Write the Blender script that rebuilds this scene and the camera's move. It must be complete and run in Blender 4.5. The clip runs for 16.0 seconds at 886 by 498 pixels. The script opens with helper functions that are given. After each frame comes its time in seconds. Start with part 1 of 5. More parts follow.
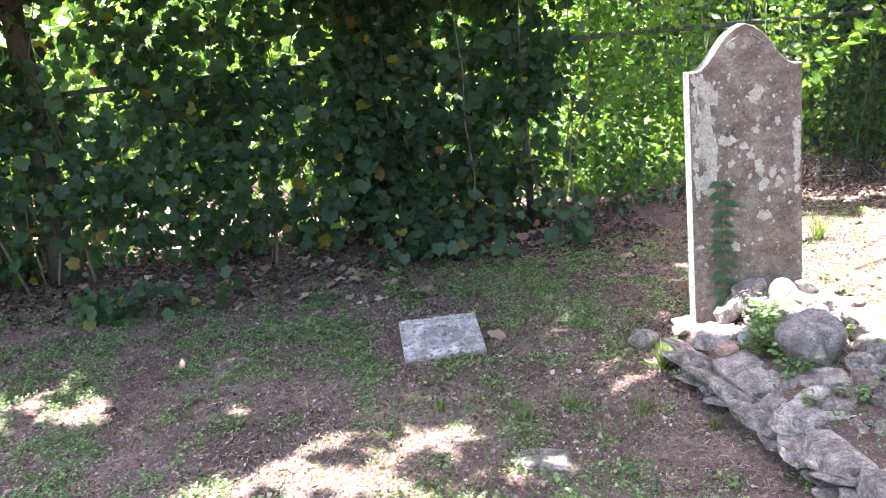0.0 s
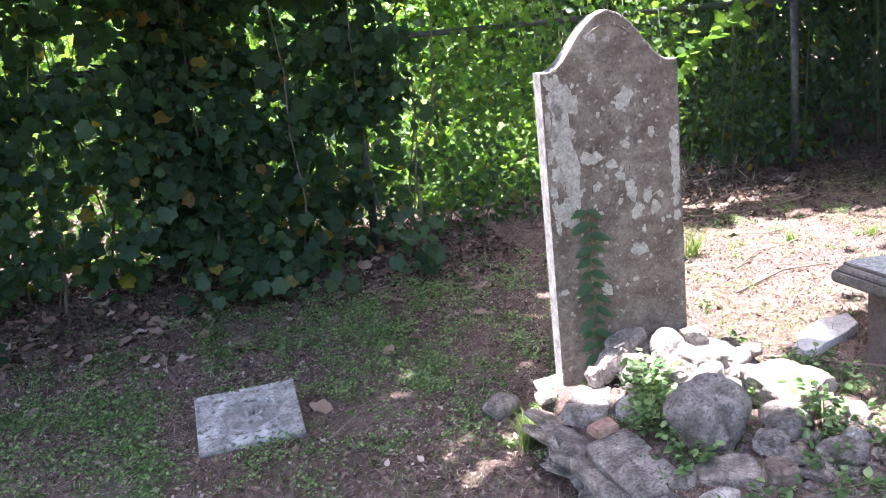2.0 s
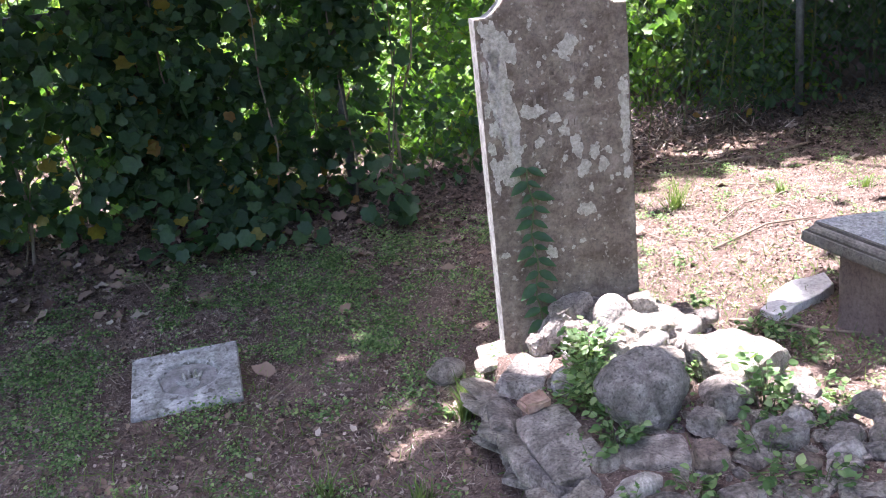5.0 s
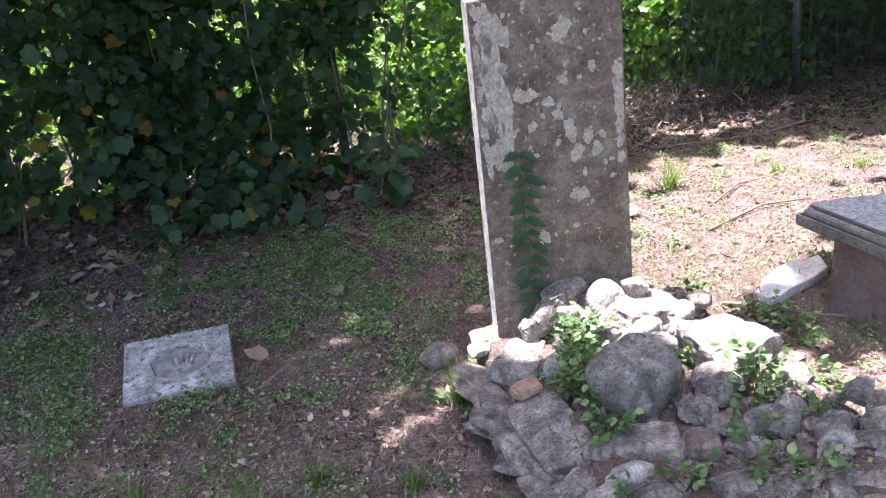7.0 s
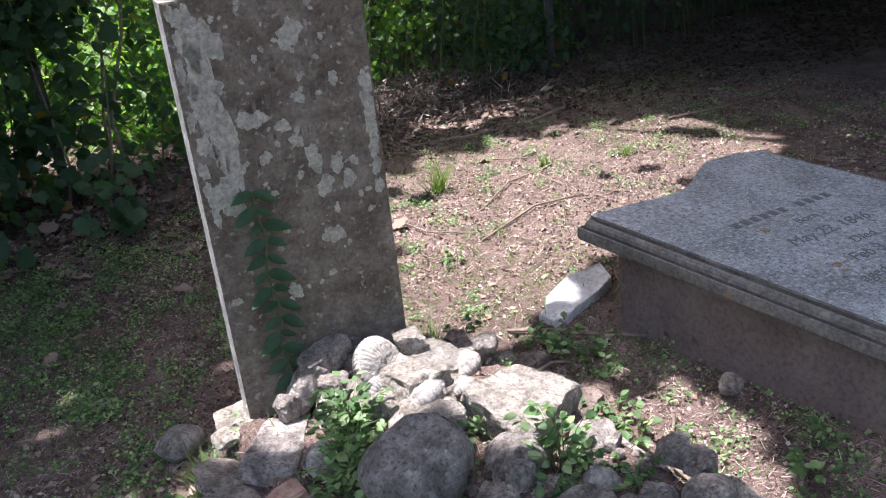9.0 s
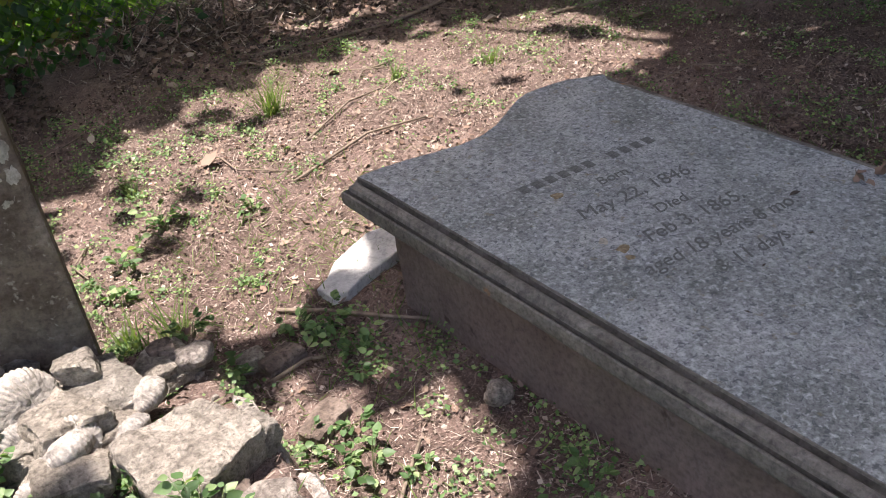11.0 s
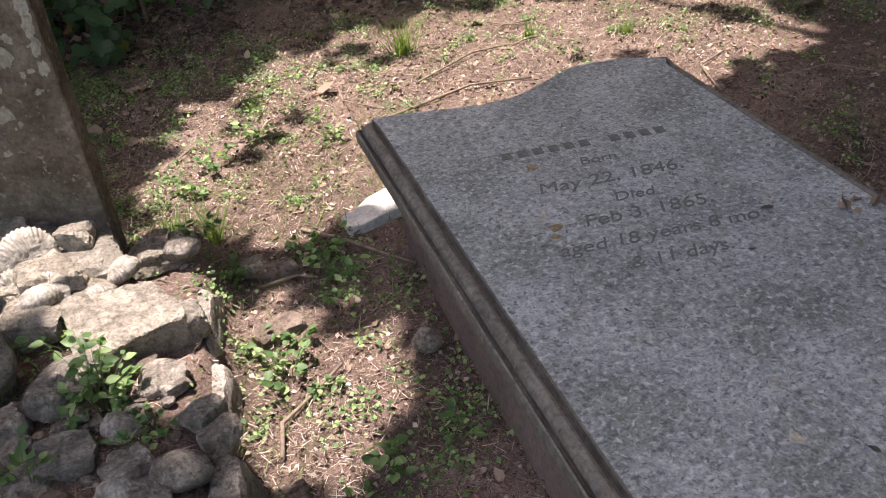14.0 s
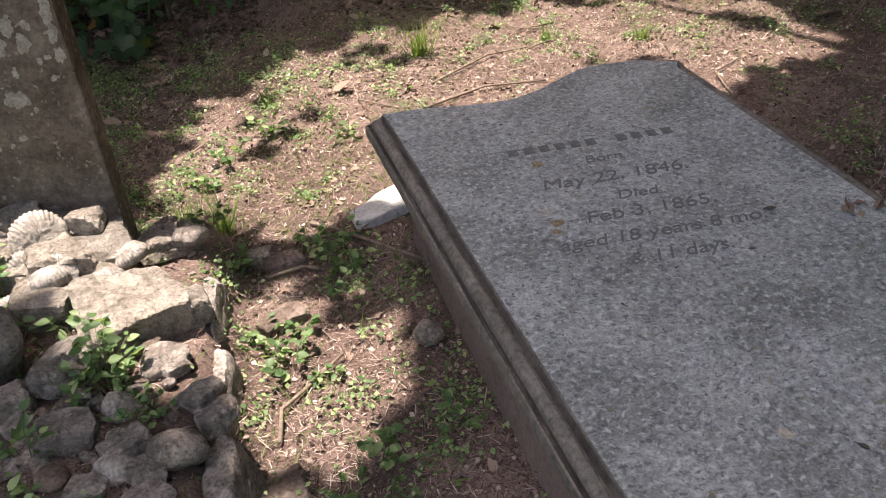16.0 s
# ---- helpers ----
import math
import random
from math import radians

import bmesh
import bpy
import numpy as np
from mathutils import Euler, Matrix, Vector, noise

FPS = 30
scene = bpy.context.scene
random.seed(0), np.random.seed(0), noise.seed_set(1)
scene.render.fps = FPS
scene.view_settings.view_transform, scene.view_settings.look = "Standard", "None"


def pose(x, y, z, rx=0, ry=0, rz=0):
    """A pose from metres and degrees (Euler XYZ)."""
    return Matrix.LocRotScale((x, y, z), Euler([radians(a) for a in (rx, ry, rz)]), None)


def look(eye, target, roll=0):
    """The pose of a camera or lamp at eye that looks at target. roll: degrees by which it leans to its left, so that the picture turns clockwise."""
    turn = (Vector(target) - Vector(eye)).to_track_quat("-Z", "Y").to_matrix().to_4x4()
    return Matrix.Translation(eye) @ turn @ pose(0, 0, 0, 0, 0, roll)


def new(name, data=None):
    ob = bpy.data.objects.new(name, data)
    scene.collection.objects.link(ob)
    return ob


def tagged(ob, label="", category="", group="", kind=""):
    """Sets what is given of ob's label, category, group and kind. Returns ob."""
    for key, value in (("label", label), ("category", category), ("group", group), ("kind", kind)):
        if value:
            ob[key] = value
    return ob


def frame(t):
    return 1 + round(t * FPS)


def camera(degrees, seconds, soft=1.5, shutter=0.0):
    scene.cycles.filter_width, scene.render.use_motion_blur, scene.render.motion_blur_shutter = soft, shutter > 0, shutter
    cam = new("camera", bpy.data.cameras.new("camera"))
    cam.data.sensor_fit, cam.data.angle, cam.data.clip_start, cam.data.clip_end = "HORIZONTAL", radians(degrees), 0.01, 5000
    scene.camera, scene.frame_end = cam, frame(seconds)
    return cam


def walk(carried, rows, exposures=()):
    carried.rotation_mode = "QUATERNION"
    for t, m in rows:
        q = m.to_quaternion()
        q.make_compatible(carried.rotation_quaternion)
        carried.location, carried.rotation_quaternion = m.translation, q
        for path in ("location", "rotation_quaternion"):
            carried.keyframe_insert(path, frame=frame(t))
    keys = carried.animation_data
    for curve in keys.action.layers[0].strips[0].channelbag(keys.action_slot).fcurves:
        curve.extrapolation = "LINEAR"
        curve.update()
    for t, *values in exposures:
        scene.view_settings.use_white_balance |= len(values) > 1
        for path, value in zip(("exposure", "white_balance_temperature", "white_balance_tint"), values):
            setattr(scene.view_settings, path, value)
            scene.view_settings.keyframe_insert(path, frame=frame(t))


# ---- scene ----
# camera and its walk
cam = camera(53.8, 16.0, soft=1.0)
PATH = [
    (0, (0.185, 0.205, 1.43), (0.441, 2.134, 0.968), -5.6),
    (0.5, (0.325, 0.417, 1.396), (0.636, 2.339, 0.936), -5.7),
    (1, (0.506, 0.654, 1.424), (0.811, 2.571, 0.944), -4.7),
    (1.5, (0.546, 0.854, 1.392), (1.017, 2.74, 0.923), -4.1),
    (2, (0.582, 1.044, 1.379), (1.124, 2.906, 0.891), -6.2),
    (2.5, (0.732, 1.109, 1.386), (1.203, 2.976, 0.848), -6.3),
    (3, (0.875, 1.126, 1.38), (1.303, 2.993, 0.807), -5.4),
    (3.5, (0.909, 1.151, 1.381), (1.367, 3.002, 0.778), -6.2),
    (4, (0.925, 1.139, 1.375), (1.378, 2.988, 0.762), -6.7),
    (4.2, (0.923, 1.138, 1.365), (1.37, 2.989, 0.753), -6.7),
    (6.5, (0.942, 1.155, 1.381), (1.443, 2.984, 0.745), -6.6),
    (7, (0.948, 1.162, 1.39), (1.407, 2.989, 0.721), -6.7),
    (7.5, (0.942, 1.219, 1.364), (1.431, 3.026, 0.66), -6.0),
    (8, (0.989, 1.458, 1.368), (1.683, 3.191, 0.649), -5.5),
    (8.5, (1.053, 1.606, 1.364), (1.853, 3.277, 0.608), -6.2),
    (9, (1.237, 1.654, 1.377), (2.146, 3.263, 0.613), -6.4),
    (9.5, (1.481, 1.695, 1.368), (2.439, 3.244, 0.543), -6.0),
    (10, (1.689, 1.805, 1.346), (2.658, 3.29, 0.421), -5.7),
    (10.2, (1.776, 1.845, 1.355), (2.74, 3.314, 0.398), -6.3),
    (12.3, (2.519, 1.655, 1.32), (3.116, 3.23, 0.242), -9.3),
    (12.5, (2.557, 1.673, 1.307), (3.131, 3.26, 0.236), -9.0),
    (13, (2.627, 1.618, 1.32), (3.094, 3.242, 0.25), -8.8),
    (13.5, (2.696, 1.484, 1.312), (3.051, 3.145, 0.256), -8.0),
    (14, (2.72, 1.406, 1.325), (3.009, 3.079, 0.267), -7.2),
    (14.5, (2.738, 1.378, 1.317), (3.011, 3.063, 0.275), -7.2),
    (15, (2.74, 1.363, 1.318), (3.016, 3.048, 0.277), -6.8),
    (15.5, (2.739, 1.362, 1.302), (3.005, 3.053, 0.269), -6.2),
    (16, (2.751, 1.364, 1.299), (2.999, 3.056, 0.262), -6.4),
]
walk(cam, [(t, look(eye, target, roll)) for t, eye, target, roll in PATH],
     exposures=[(0.0, 3.72, 6150, 26), (1.5, 3.42, 5950, 26), (3.5, 3.0, 5900, 25), (7.6, 2.95, 5900, 25), (8.4, 2.42, 5850, 22), (9.0, 2.13, 5850, 19), (10.0, 1.92, 6250, 18), (12.5, 1.92, 6600, 19), (16.0, 1.97, 7000, 20)])

# ---- light: high sun behind the headstone, through tree crowns ----
SUN = Vector((-0.14, 0.12, 1.0)).normalized()
world = bpy.data.worlds.new("sky")
scene.world = world
world.use_nodes = True
wn, wl = world.node_tree.nodes, world.node_tree.links
sky = wn.new("ShaderNodeTexSky")
sky.sky_type, sky.sun_disc = "NISHITA", False
sky.sun_elevation = math.asin(SUN.z)
sky.sun_rotation = math.atan2(SUN.x, SUN.y)
sky.air_density, sky.dust_density, sky.ozone_density = 0.7, 4.0, 0.6
wn["Background"].inputs["Strength"].default_value = 0.15
wl.new(sky.outputs["Color"], wn["Background"].inputs["Color"])
sun = new("sun", bpy.data.lights.new("sun", "SUN"))
sun.data.energy, sun.data.angle, sun.data.color = 3.7, radians(0.53), (1.0, 0.95, 0.86)
sun.matrix_world = look(SUN * 40, (0, 0, 0))

rng = np.random.default_rng(7)


# ---- materials ----
def nodes_of(name):
    m = bpy.data.materials.new(name)
    m.use_nodes = True
    nt = m.node_tree
    return m, nt, nt.nodes, nt.links, nt.nodes["Principled BSDF"]


def noise_tex(nt, scale, detail=6.0, rough=0.6, coord="Object", stretch=(1, 1, 1), distort=0.0):
    tc = nt.nodes.new("ShaderNodeTexCoord")
    mp = nt.nodes.new("ShaderNodeMapping")
    mp.inputs["Scale"].default_value = stretch
    n = nt.nodes.new("ShaderNodeTexNoise")
    n.inputs["Scale"].default_value = scale
    n.inputs["Detail"].default_value = detail
    n.inputs["Roughness"].default_value = rough
    n.inputs["Distortion"].default_value = distort
    nt.links.new(tc.outputs[coord], mp.inputs["Vector"])
    nt.links.new(mp.outputs["Vector"], n.inputs["Vector"])
    return n.outputs["Fac"]


def ramp(nt, fac, stops):
    r = nt.nodes.new("ShaderNodeValToRGB")
    els = r.color_ramp.elements
    while len(els) < len(stops):
        els.new(0.5)
    for e, (p, c) in zip(els, stops):
        e.position, e.color = p, (*c, 1)
    nt.links.new(fac, r.inputs["Fac"])
    return r.outputs["Color"]


def mix(nt, fac, a, b, kind="MIX"):
    m = nt.nodes.new("ShaderNodeMix")
    m.data_type, m.blend_type = "RGBA", kind
    for sock, v in ((m.inputs[0], fac), (m.inputs[6], a), (m.inputs[7], b)):
        if isinstance(v, bpy.types.NodeSocket):
            nt.links.new(v, sock)
        elif isinstance(v, (int, float)):
            sock.default_value = v
        else:
            sock.default_value = (*v, 1)
    return m.outputs[2]


def bump(nt, bsdf, height, strength, distance):
    b = nt.nodes.new("ShaderNodeBump")
    b.inputs["Strength"].default_value = strength
    b.inputs["Distance"].default_value = distance
    nt.links.new(height, b.inputs["Height"])
    nt.links.new(b.outputs["Normal"], bsdf.inputs["Normal"])


def grey(v):
    return (v, v, v)


def stone_material(name, dark, mid, light, grain=60.0, stain=5.0, lichen=None, lichen_at=0.62, vary=0.0, relief=0.5, rough=0.9, mottle=0, speckle=0, soft=0.06, pits=None, rugged=False):
    m, nt, n, l, bsdf = nodes_of(name)
    big = noise_tex(nt, stain, 8, 0.65)
    fine = noise_tex(nt, grain, 8, 0.7)
    col = ramp(nt, big, [(0.3, dark), (0.5, mid), (0.72, light)])
    speck = ramp(nt, fine, [(0.33, grey(0.42)), (0.5, grey(1.0)), (0.67, grey(1.35))])
    col = mix(nt, 0.85 if pits else 0.6, col, speck, "MULTIPLY")
    if mottle:
        col = mix(nt, 0.8, col, ramp(nt, noise_tex(nt, mottle, 7, 0.7, distort=0.4), [(0.34, grey(0.5 if pits else 0.65)), (0.5, grey(1.0)), (0.66, grey(1.45 if pits else 1.25))]), "MULTIPLY")
    if lichen:
        spots = ramp(nt, noise_tex(nt, speckle or stain * 5, 5, 0.55, distort=0.3), [(lichen_at, grey(0)), (lichen_at + soft, grey(1))])
        col = mix(nt, spots, col, lichen)
    if pits:
        dark_spots = ramp(nt, noise_tex(nt, 70, 3, 0.6, stretch=(1.0, 1.1, 1.0), distort=0.6), [(0.35, grey(0.85)), (0.43, grey(0))])
        col = mix(nt, dark_spots, col, pits)
        rust = ramp(nt, noise_tex(nt, 26, 4, 0.6), [(0.615, grey(0)), (0.70, grey(0.6))])
        col = mix(nt, rust, col, (0.20, 0.165, 0.085))
    if rugged:
        patch = ramp(nt, noise_tex(nt, 24, 6, 0.7, distort=0.8), [(0.36, grey(0.55)), (0.5, grey(1.0)), (0.64, grey(1.5))])
        col = mix(nt, 0.6, col, patch, "MULTIPLY")
        holes = ramp(nt, noise_tex(nt, 95, 2, 0.5, distort=0.4), [(0.34, grey(0.5)), (0.41, grey(0))])
        col = mix(nt, holes, col, tuple(c * 0.4 for c in dark))
    if vary:
        info = n.new("ShaderNodeObjectInfo")
        tone = ramp(nt, info.outputs["Random"], [(0.0, grey(1 - vary)), (0.5, (1.0, 0.97, 0.93)), (1.0, (1 + vary, 1 + vary * 0.9, 1 + vary * 0.8))])
        col = mix(nt, 1.0, col, tone, "MULTIPLY")
    l.new(col, bsdf.inputs["Base Color"])
    bsdf.inputs["Roughness"].default_value = rough
    bsdf.inputs["Specular IOR Level"].default_value = 0.25
    both = mix(nt, 0.5, big, fine)
    if rugged:
        both = mix(nt, 0.5, both, noise_tex(nt, 60, 6, 0.75, distort=0.5))
    bump(nt, bsdf, both, relief, 0.035 if rugged else 0.02)
    return m


def leaf_material(name, colours, glow=0.45, rough=0.5):
    """Leaf: glossy front, light shining through; each leaf its own tone."""
    m, nt, n, l, bsdf = nodes_of(name)
    geo = n.new("ShaderNodeNewGeometry")
    col = ramp(nt, geo.outputs["Random Per Island"], colours)
    col = mix(nt, 0.35, col, ramp(nt, noise_tex(nt, 45, 3), [(0.3, grey(0.5)), (0.7, grey(1.3))]), "MULTIPLY")
    l.new(col, bsdf.inputs["Base Color"])
    bsdf.inputs["Roughness"].default_value = rough
    bsdf.inputs["Specular IOR Level"].default_value = 0.35
    tr = n.new("ShaderNodeBsdfTranslucent")
    l.new(mix(nt, 1.0, col, (1.5, 1.7, 0.7), "MULTIPLY"), tr.inputs["Color"])
    ms = n.new("ShaderNodeMixShader")
    ms.inputs[0].default_value = glow
    l.new(bsdf.outputs[0], ms.inputs[1])
    l.new(tr.outputs[0], ms.inputs[2])
    l.new(ms.outputs[0], n["Material Output"].inputs["Surface"])
    return m


def plain_material(name, dark, light, scale=30.0, rough=0.8, metal=0.0, relief=0.3, stretch=(1, 1, 1)):
    m, nt, n, l, bsdf = nodes_of(name)
    f = noise_tex(nt, scale, 6, 0.65, stretch=stretch)
    l.new(ramp(nt, f, [(0.3, dark), (0.7, light)]), bsdf.inputs["Base Color"])
    bsdf.inputs["Roughness"].default_value = rough
    bsdf.inputs["Metallic"].default_value = metal
    bump(nt, bsdf, f, relief, 0.01)
    return m


def island_material(name, colours, rough=0.85):
    m, nt, n, l, bsdf = nodes_of(name)
    geo = n.new("ShaderNodeNewGeometry")
    l.new(ramp(nt, geo.outputs["Random Per Island"], colours), bsdf.inputs["Base Color"])
    bsdf.inputs["Roughness"].default_value = rough
    bsdf.inputs["Specular IOR Level"].default_value = 0.2
    return m


def soil_material():
    m, nt, n, l, bsdf = nodes_of("soil")
    big = noise_tex(nt, 1.6, 8, 0.65)
    mid = noise_tex(nt, 14, 8, 0.7)
    fine = noise_tex(nt, 120, 6, 0.75)
    col = ramp(nt, big, [(0.3, (0.095, 0.064, 0.053)), (0.5, (0.17, 0.118, 0.10)), (0.7, (0.28, 0.205, 0.176))])
    col = mix(nt, 0.8, col, ramp(nt, mid, [(0.3, grey(0.5)), (0.5, grey(0.95)), (0.7, grey(1.35))]), "MULTIPLY")
    col = mix(nt, 0.8, col, ramp(nt, fine, [(0.35, grey(0.45)), (0.5, grey(1.0)), (0.65, grey(1.5))]), "MULTIPLY")
    chips = ramp(nt, noise_tex(nt, 190, 3, 0.6, distort=0.5), [(0.60, grey(0)), (0.66, grey(1))])
    col = mix(nt, chips, col, (0.40, 0.335, 0.285))
    crumbs = ramp(nt, noise_tex(nt, 75, 4, 0.7, distort=0.8), [(0.36, grey(1)), (0.42, grey(0))])
    col = mix(nt, crumbs, col, (0.07, 0.048, 0.038))
    l.new(col, bsdf.inputs["Base Color"])
    bsdf.inputs["Roughness"].default_value = 0.95
    bsdf.inputs["Specular IOR Level"].default_value = 0.15
    bump(nt, bsdf, mix(nt, 0.6, mid, fine), 0.8, 0.03)
    return m


M_soil = soil_material()
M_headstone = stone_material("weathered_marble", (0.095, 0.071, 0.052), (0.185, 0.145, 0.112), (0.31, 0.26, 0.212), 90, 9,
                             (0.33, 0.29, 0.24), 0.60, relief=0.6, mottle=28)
M_head_lit = stone_material("sunlit_marble", (0.16, 0.145, 0.13), (0.36, 0.345, 0.325), (0.52, 0.505, 0.48), 60, 14, relief=0.5, mottle=40)
M_lichen = stone_material("pale_lichen", (0.31, 0.275, 0.222), (0.42, 0.38, 0.315), (0.50, 0.455, 0.385), 110, 25, relief=0.6, mottle=60)
M_carving = stone_material("worn_carving", (0.09, 0.07, 0.053), (0.17, 0.135, 0.106), (0.28, 0.235, 0.195), 80, 30, mottle=45)
M_slab = stone_material("grey_ledger_marble", (0.15, 0.16, 0.148), (0.275, 0.287, 0.285), (0.41, 0.418, 0.42), 150, 4,
                        (0.54, 0.553, 0.565), 0.525, relief=0.3, rough=0.7, mottle=48, speckle=72, soft=0.19, pits=(0.10, 0.105, 0.115))
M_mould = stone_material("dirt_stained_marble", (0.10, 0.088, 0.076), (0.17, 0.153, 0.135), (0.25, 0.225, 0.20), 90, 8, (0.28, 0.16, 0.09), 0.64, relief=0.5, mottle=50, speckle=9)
M_inscription = plain_material("dark_engraving", (0.075, 0.075, 0.073), (0.19, 0.19, 0.187), 160, 0.95)
M_groove_shade = stone_material("groove_shade", (0.06, 0.052, 0.045), (0.10, 0.088, 0.076), (0.155, 0.138, 0.12), 90, 12)
M_box = stone_material("brown_stucco", (0.135, 0.095, 0.08), (0.19, 0.138, 0.118), (0.25, 0.19, 0.165), 70, 3, (0.10, 0.07, 0.055), 0.66, relief=0.6, speckle=9)
M_plaque = stone_material("grey_white_marble", (0.15, 0.143, 0.132), (0.32, 0.312, 0.30), (0.55, 0.545, 0.535), 90, 14, (0.13, 0.122, 0.108), 0.57, relief=0.5, mottle=45, speckle=38)
M_recess = stone_material("darker_marble", (0.13, 0.12, 0.115), (0.22, 0.21, 0.20), (0.32, 0.31, 0.30), 75, 20)
M_rust = stone_material("rusty_lichen", (0.20, 0.15, 0.09), (0.27, 0.21, 0.13), (0.32, 0.27, 0.19), 120, 30, mottle=60)
M_white = stone_material("white_marble", (0.36, 0.35, 0.335), (0.48, 0.47, 0.45), (0.60, 0.59, 0.57), 50, 8, relief=0.3)
M_rock = stone_material("fieldstone", (0.155, 0.136, 0.122), (0.295, 0.262, 0.238), (0.44, 0.40, 0.365), 130, 14,
                        (0.38, 0.36, 0.33), 0.64, vary=0.25, relief=1.0, mottle=70, speckle=60, rugged=True)
M_boulder = stone_material("grey_boulder", (0.14, 0.124, 0.112), (0.285, 0.255, 0.233), (0.44, 0.40, 0.37), 100, 11, (0.40, 0.375, 0.34), 0.65, relief=1.0, mottle=60, rugged=True)
M_edge = stone_material("edging_stone", (0.155, 0.139, 0.128), (0.30, 0.27, 0.249), (0.47, 0.43, 0.40), 120, 12, (0.36, 0.34, 0.31), 0.64, vary=0.25, relief=1.0, mottle=60, speckle=50, rugged=True)
M_pale_rock = stone_material("pale_limestone", (0.21, 0.186, 0.158), (0.34, 0.305, 0.265), (0.46, 0.42, 0.37), 150, 12, vary=0.15, relief=1.0, mottle=70, rugged=True)
M_brown_rock = stone_material("brown_stone", (0.10, 0.075, 0.062), (0.175, 0.138, 0.118), (0.27, 0.225, 0.195), 80, 12, vary=0.2, relief=0.8, rugged=True)
M_brick = stone_material("old_brick", (0.28, 0.16, 0.12), (0.38, 0.25, 0.19), (0.48, 0.35, 0.28), 60, 12, relief=0.7)
M_shell = stone_material("chalky_shell", (0.17, 0.155, 0.14), (0.32, 0.295, 0.27), (0.46, 0.435, 0.40), 110, 16, vary=0.15, relief=0.7, mottle=60)
M_bark = plain_material("bark", (0.045, 0.035, 0.028), (0.13, 0.105, 0.085), 18, 0.95, relief=0.9, stretch=(1, 1, 0.25))
M_twig = plain_material("dead_twig", (0.10, 0.075, 0.055), (0.27, 0.21, 0.16), 40, 0.9)
M_steel = plain_material("galvanised_steel", (0.05, 0.05, 0.048), (0.15, 0.15, 0.145), 25, 0.6, 0.5)
M_stem = plain_material("green_stem", (0.06, 0.09, 0.03), (0.14, 0.17, 0.06), 40, 0.6)
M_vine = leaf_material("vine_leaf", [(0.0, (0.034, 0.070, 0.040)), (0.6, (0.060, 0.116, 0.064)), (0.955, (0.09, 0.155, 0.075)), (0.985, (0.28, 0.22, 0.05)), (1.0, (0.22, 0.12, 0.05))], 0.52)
# lighter twin of vine_leaf for leaves in sun: the sunshine is in the colour
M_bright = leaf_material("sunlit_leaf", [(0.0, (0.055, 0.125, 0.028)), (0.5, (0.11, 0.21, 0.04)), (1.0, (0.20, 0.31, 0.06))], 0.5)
M_crown = leaf_material("crown_leaf", [(0.0, (0.035, 0.06, 0.03)), (1.0, (0.07, 0.105, 0.05))], 0.2)
M_weed = leaf_material("weed_leaf", [(0.0, (0.055, 0.11, 0.04)), (0.5, (0.12, 0.205, 0.08)), (1.0, (0.29, 0.37, 0.18))], 0.35)
M_grass = leaf_material("grass_blade", [(0.0, (0.06, 0.11, 0.025)), (1.0, (0.15, 0.20, 0.06))], 0.35)
M_straw = island_material("dry_straw", [(0.0, (0.045, 0.031, 0.025)), (0.40, (0.14, 0.10, 0.083)), (0.75, (0.29, 0.22, 0.185)), (1.0, (0.52, 0.445, 0.38))])
M_crumb = island_material("soil_crumb", [(0.0, (0.035, 0.025, 0.02)), (0.45, (0.11, 0.078, 0.063)), (0.8, (0.24, 0.18, 0.145)), (1.0, (0.45, 0.38, 0.32))], 0.9)
M_dark_litter = island_material("dark_litter_leaf", [(0.0, (0.03, 0.02, 0.016)), (0.6, (0.065, 0.042, 0.033)), (1.0, (0.13, 0.09, 0.07))], 0.7)
M_dead = island_material("dead_leaf", [(0.0, (0.10, 0.062, 0.045)), (0.4, (0.185, 0.122, 0.09)), (0.8, (0.27, 0.20, 0.155)), (1.0, (0.43, 0.36, 0.30))], 0.7)


# ---- mesh helpers ----
def part(name, bm, material, parent=None, label=""):
    me = bpy.data.meshes.new(name)
    bm.to_mesh(me)
    bm.free()
    me.materials.append(material)
    ob = new(name, me)
    ob.parent = parent
    return tagged(ob, label)


def thing(name, m, label, category, group="", kind=""):
    ob = new(name)
    ob.empty_display_size = 0.1
    ob.matrix_basis = m
    return tagged(ob, label, category, group, kind)


def raw_mesh(name, verts, faces, material, smooth=False):
    """A mesh from arrays: verts n x 3, faces m x k of one size."""
    me = bpy.data.meshes.new(name)
    verts = np.asarray(verts, dtype=np.float32)
    faces = np.asarray(faces, dtype=np.int32)
    k = faces.shape[1]
    me.vertices.add(len(verts))
    me.vertices.foreach_set("co", verts.ravel())
    me.loops.add(faces.size)
    me.loops.foreach_set("vertex_index", faces.ravel())
    me.polygons.add(len(faces))
    me.polygons.foreach_set("loop_start", np.arange(0, faces.size, k, dtype=np.int32))
    me.polygons.foreach_set("loop_total", np.full(len(faces), k, dtype=np.int32))
    me.update(calc_edges=True)
    me.materials.append(material)
    if smooth:
        me.shade_smooth()
    return me


def fan(points):
    """A leaf template: outline in x, y with its fold in z, as triangles round a middle."""
    pts = [(0.0, 0.45, -0.05)] + [(x, y, abs(x) * 0.25) for x, y in points]
    n = len(points)
    return np.array(pts), np.array([(0, 1 + i, 1 + (i + 1) % n) for i in range(n)])


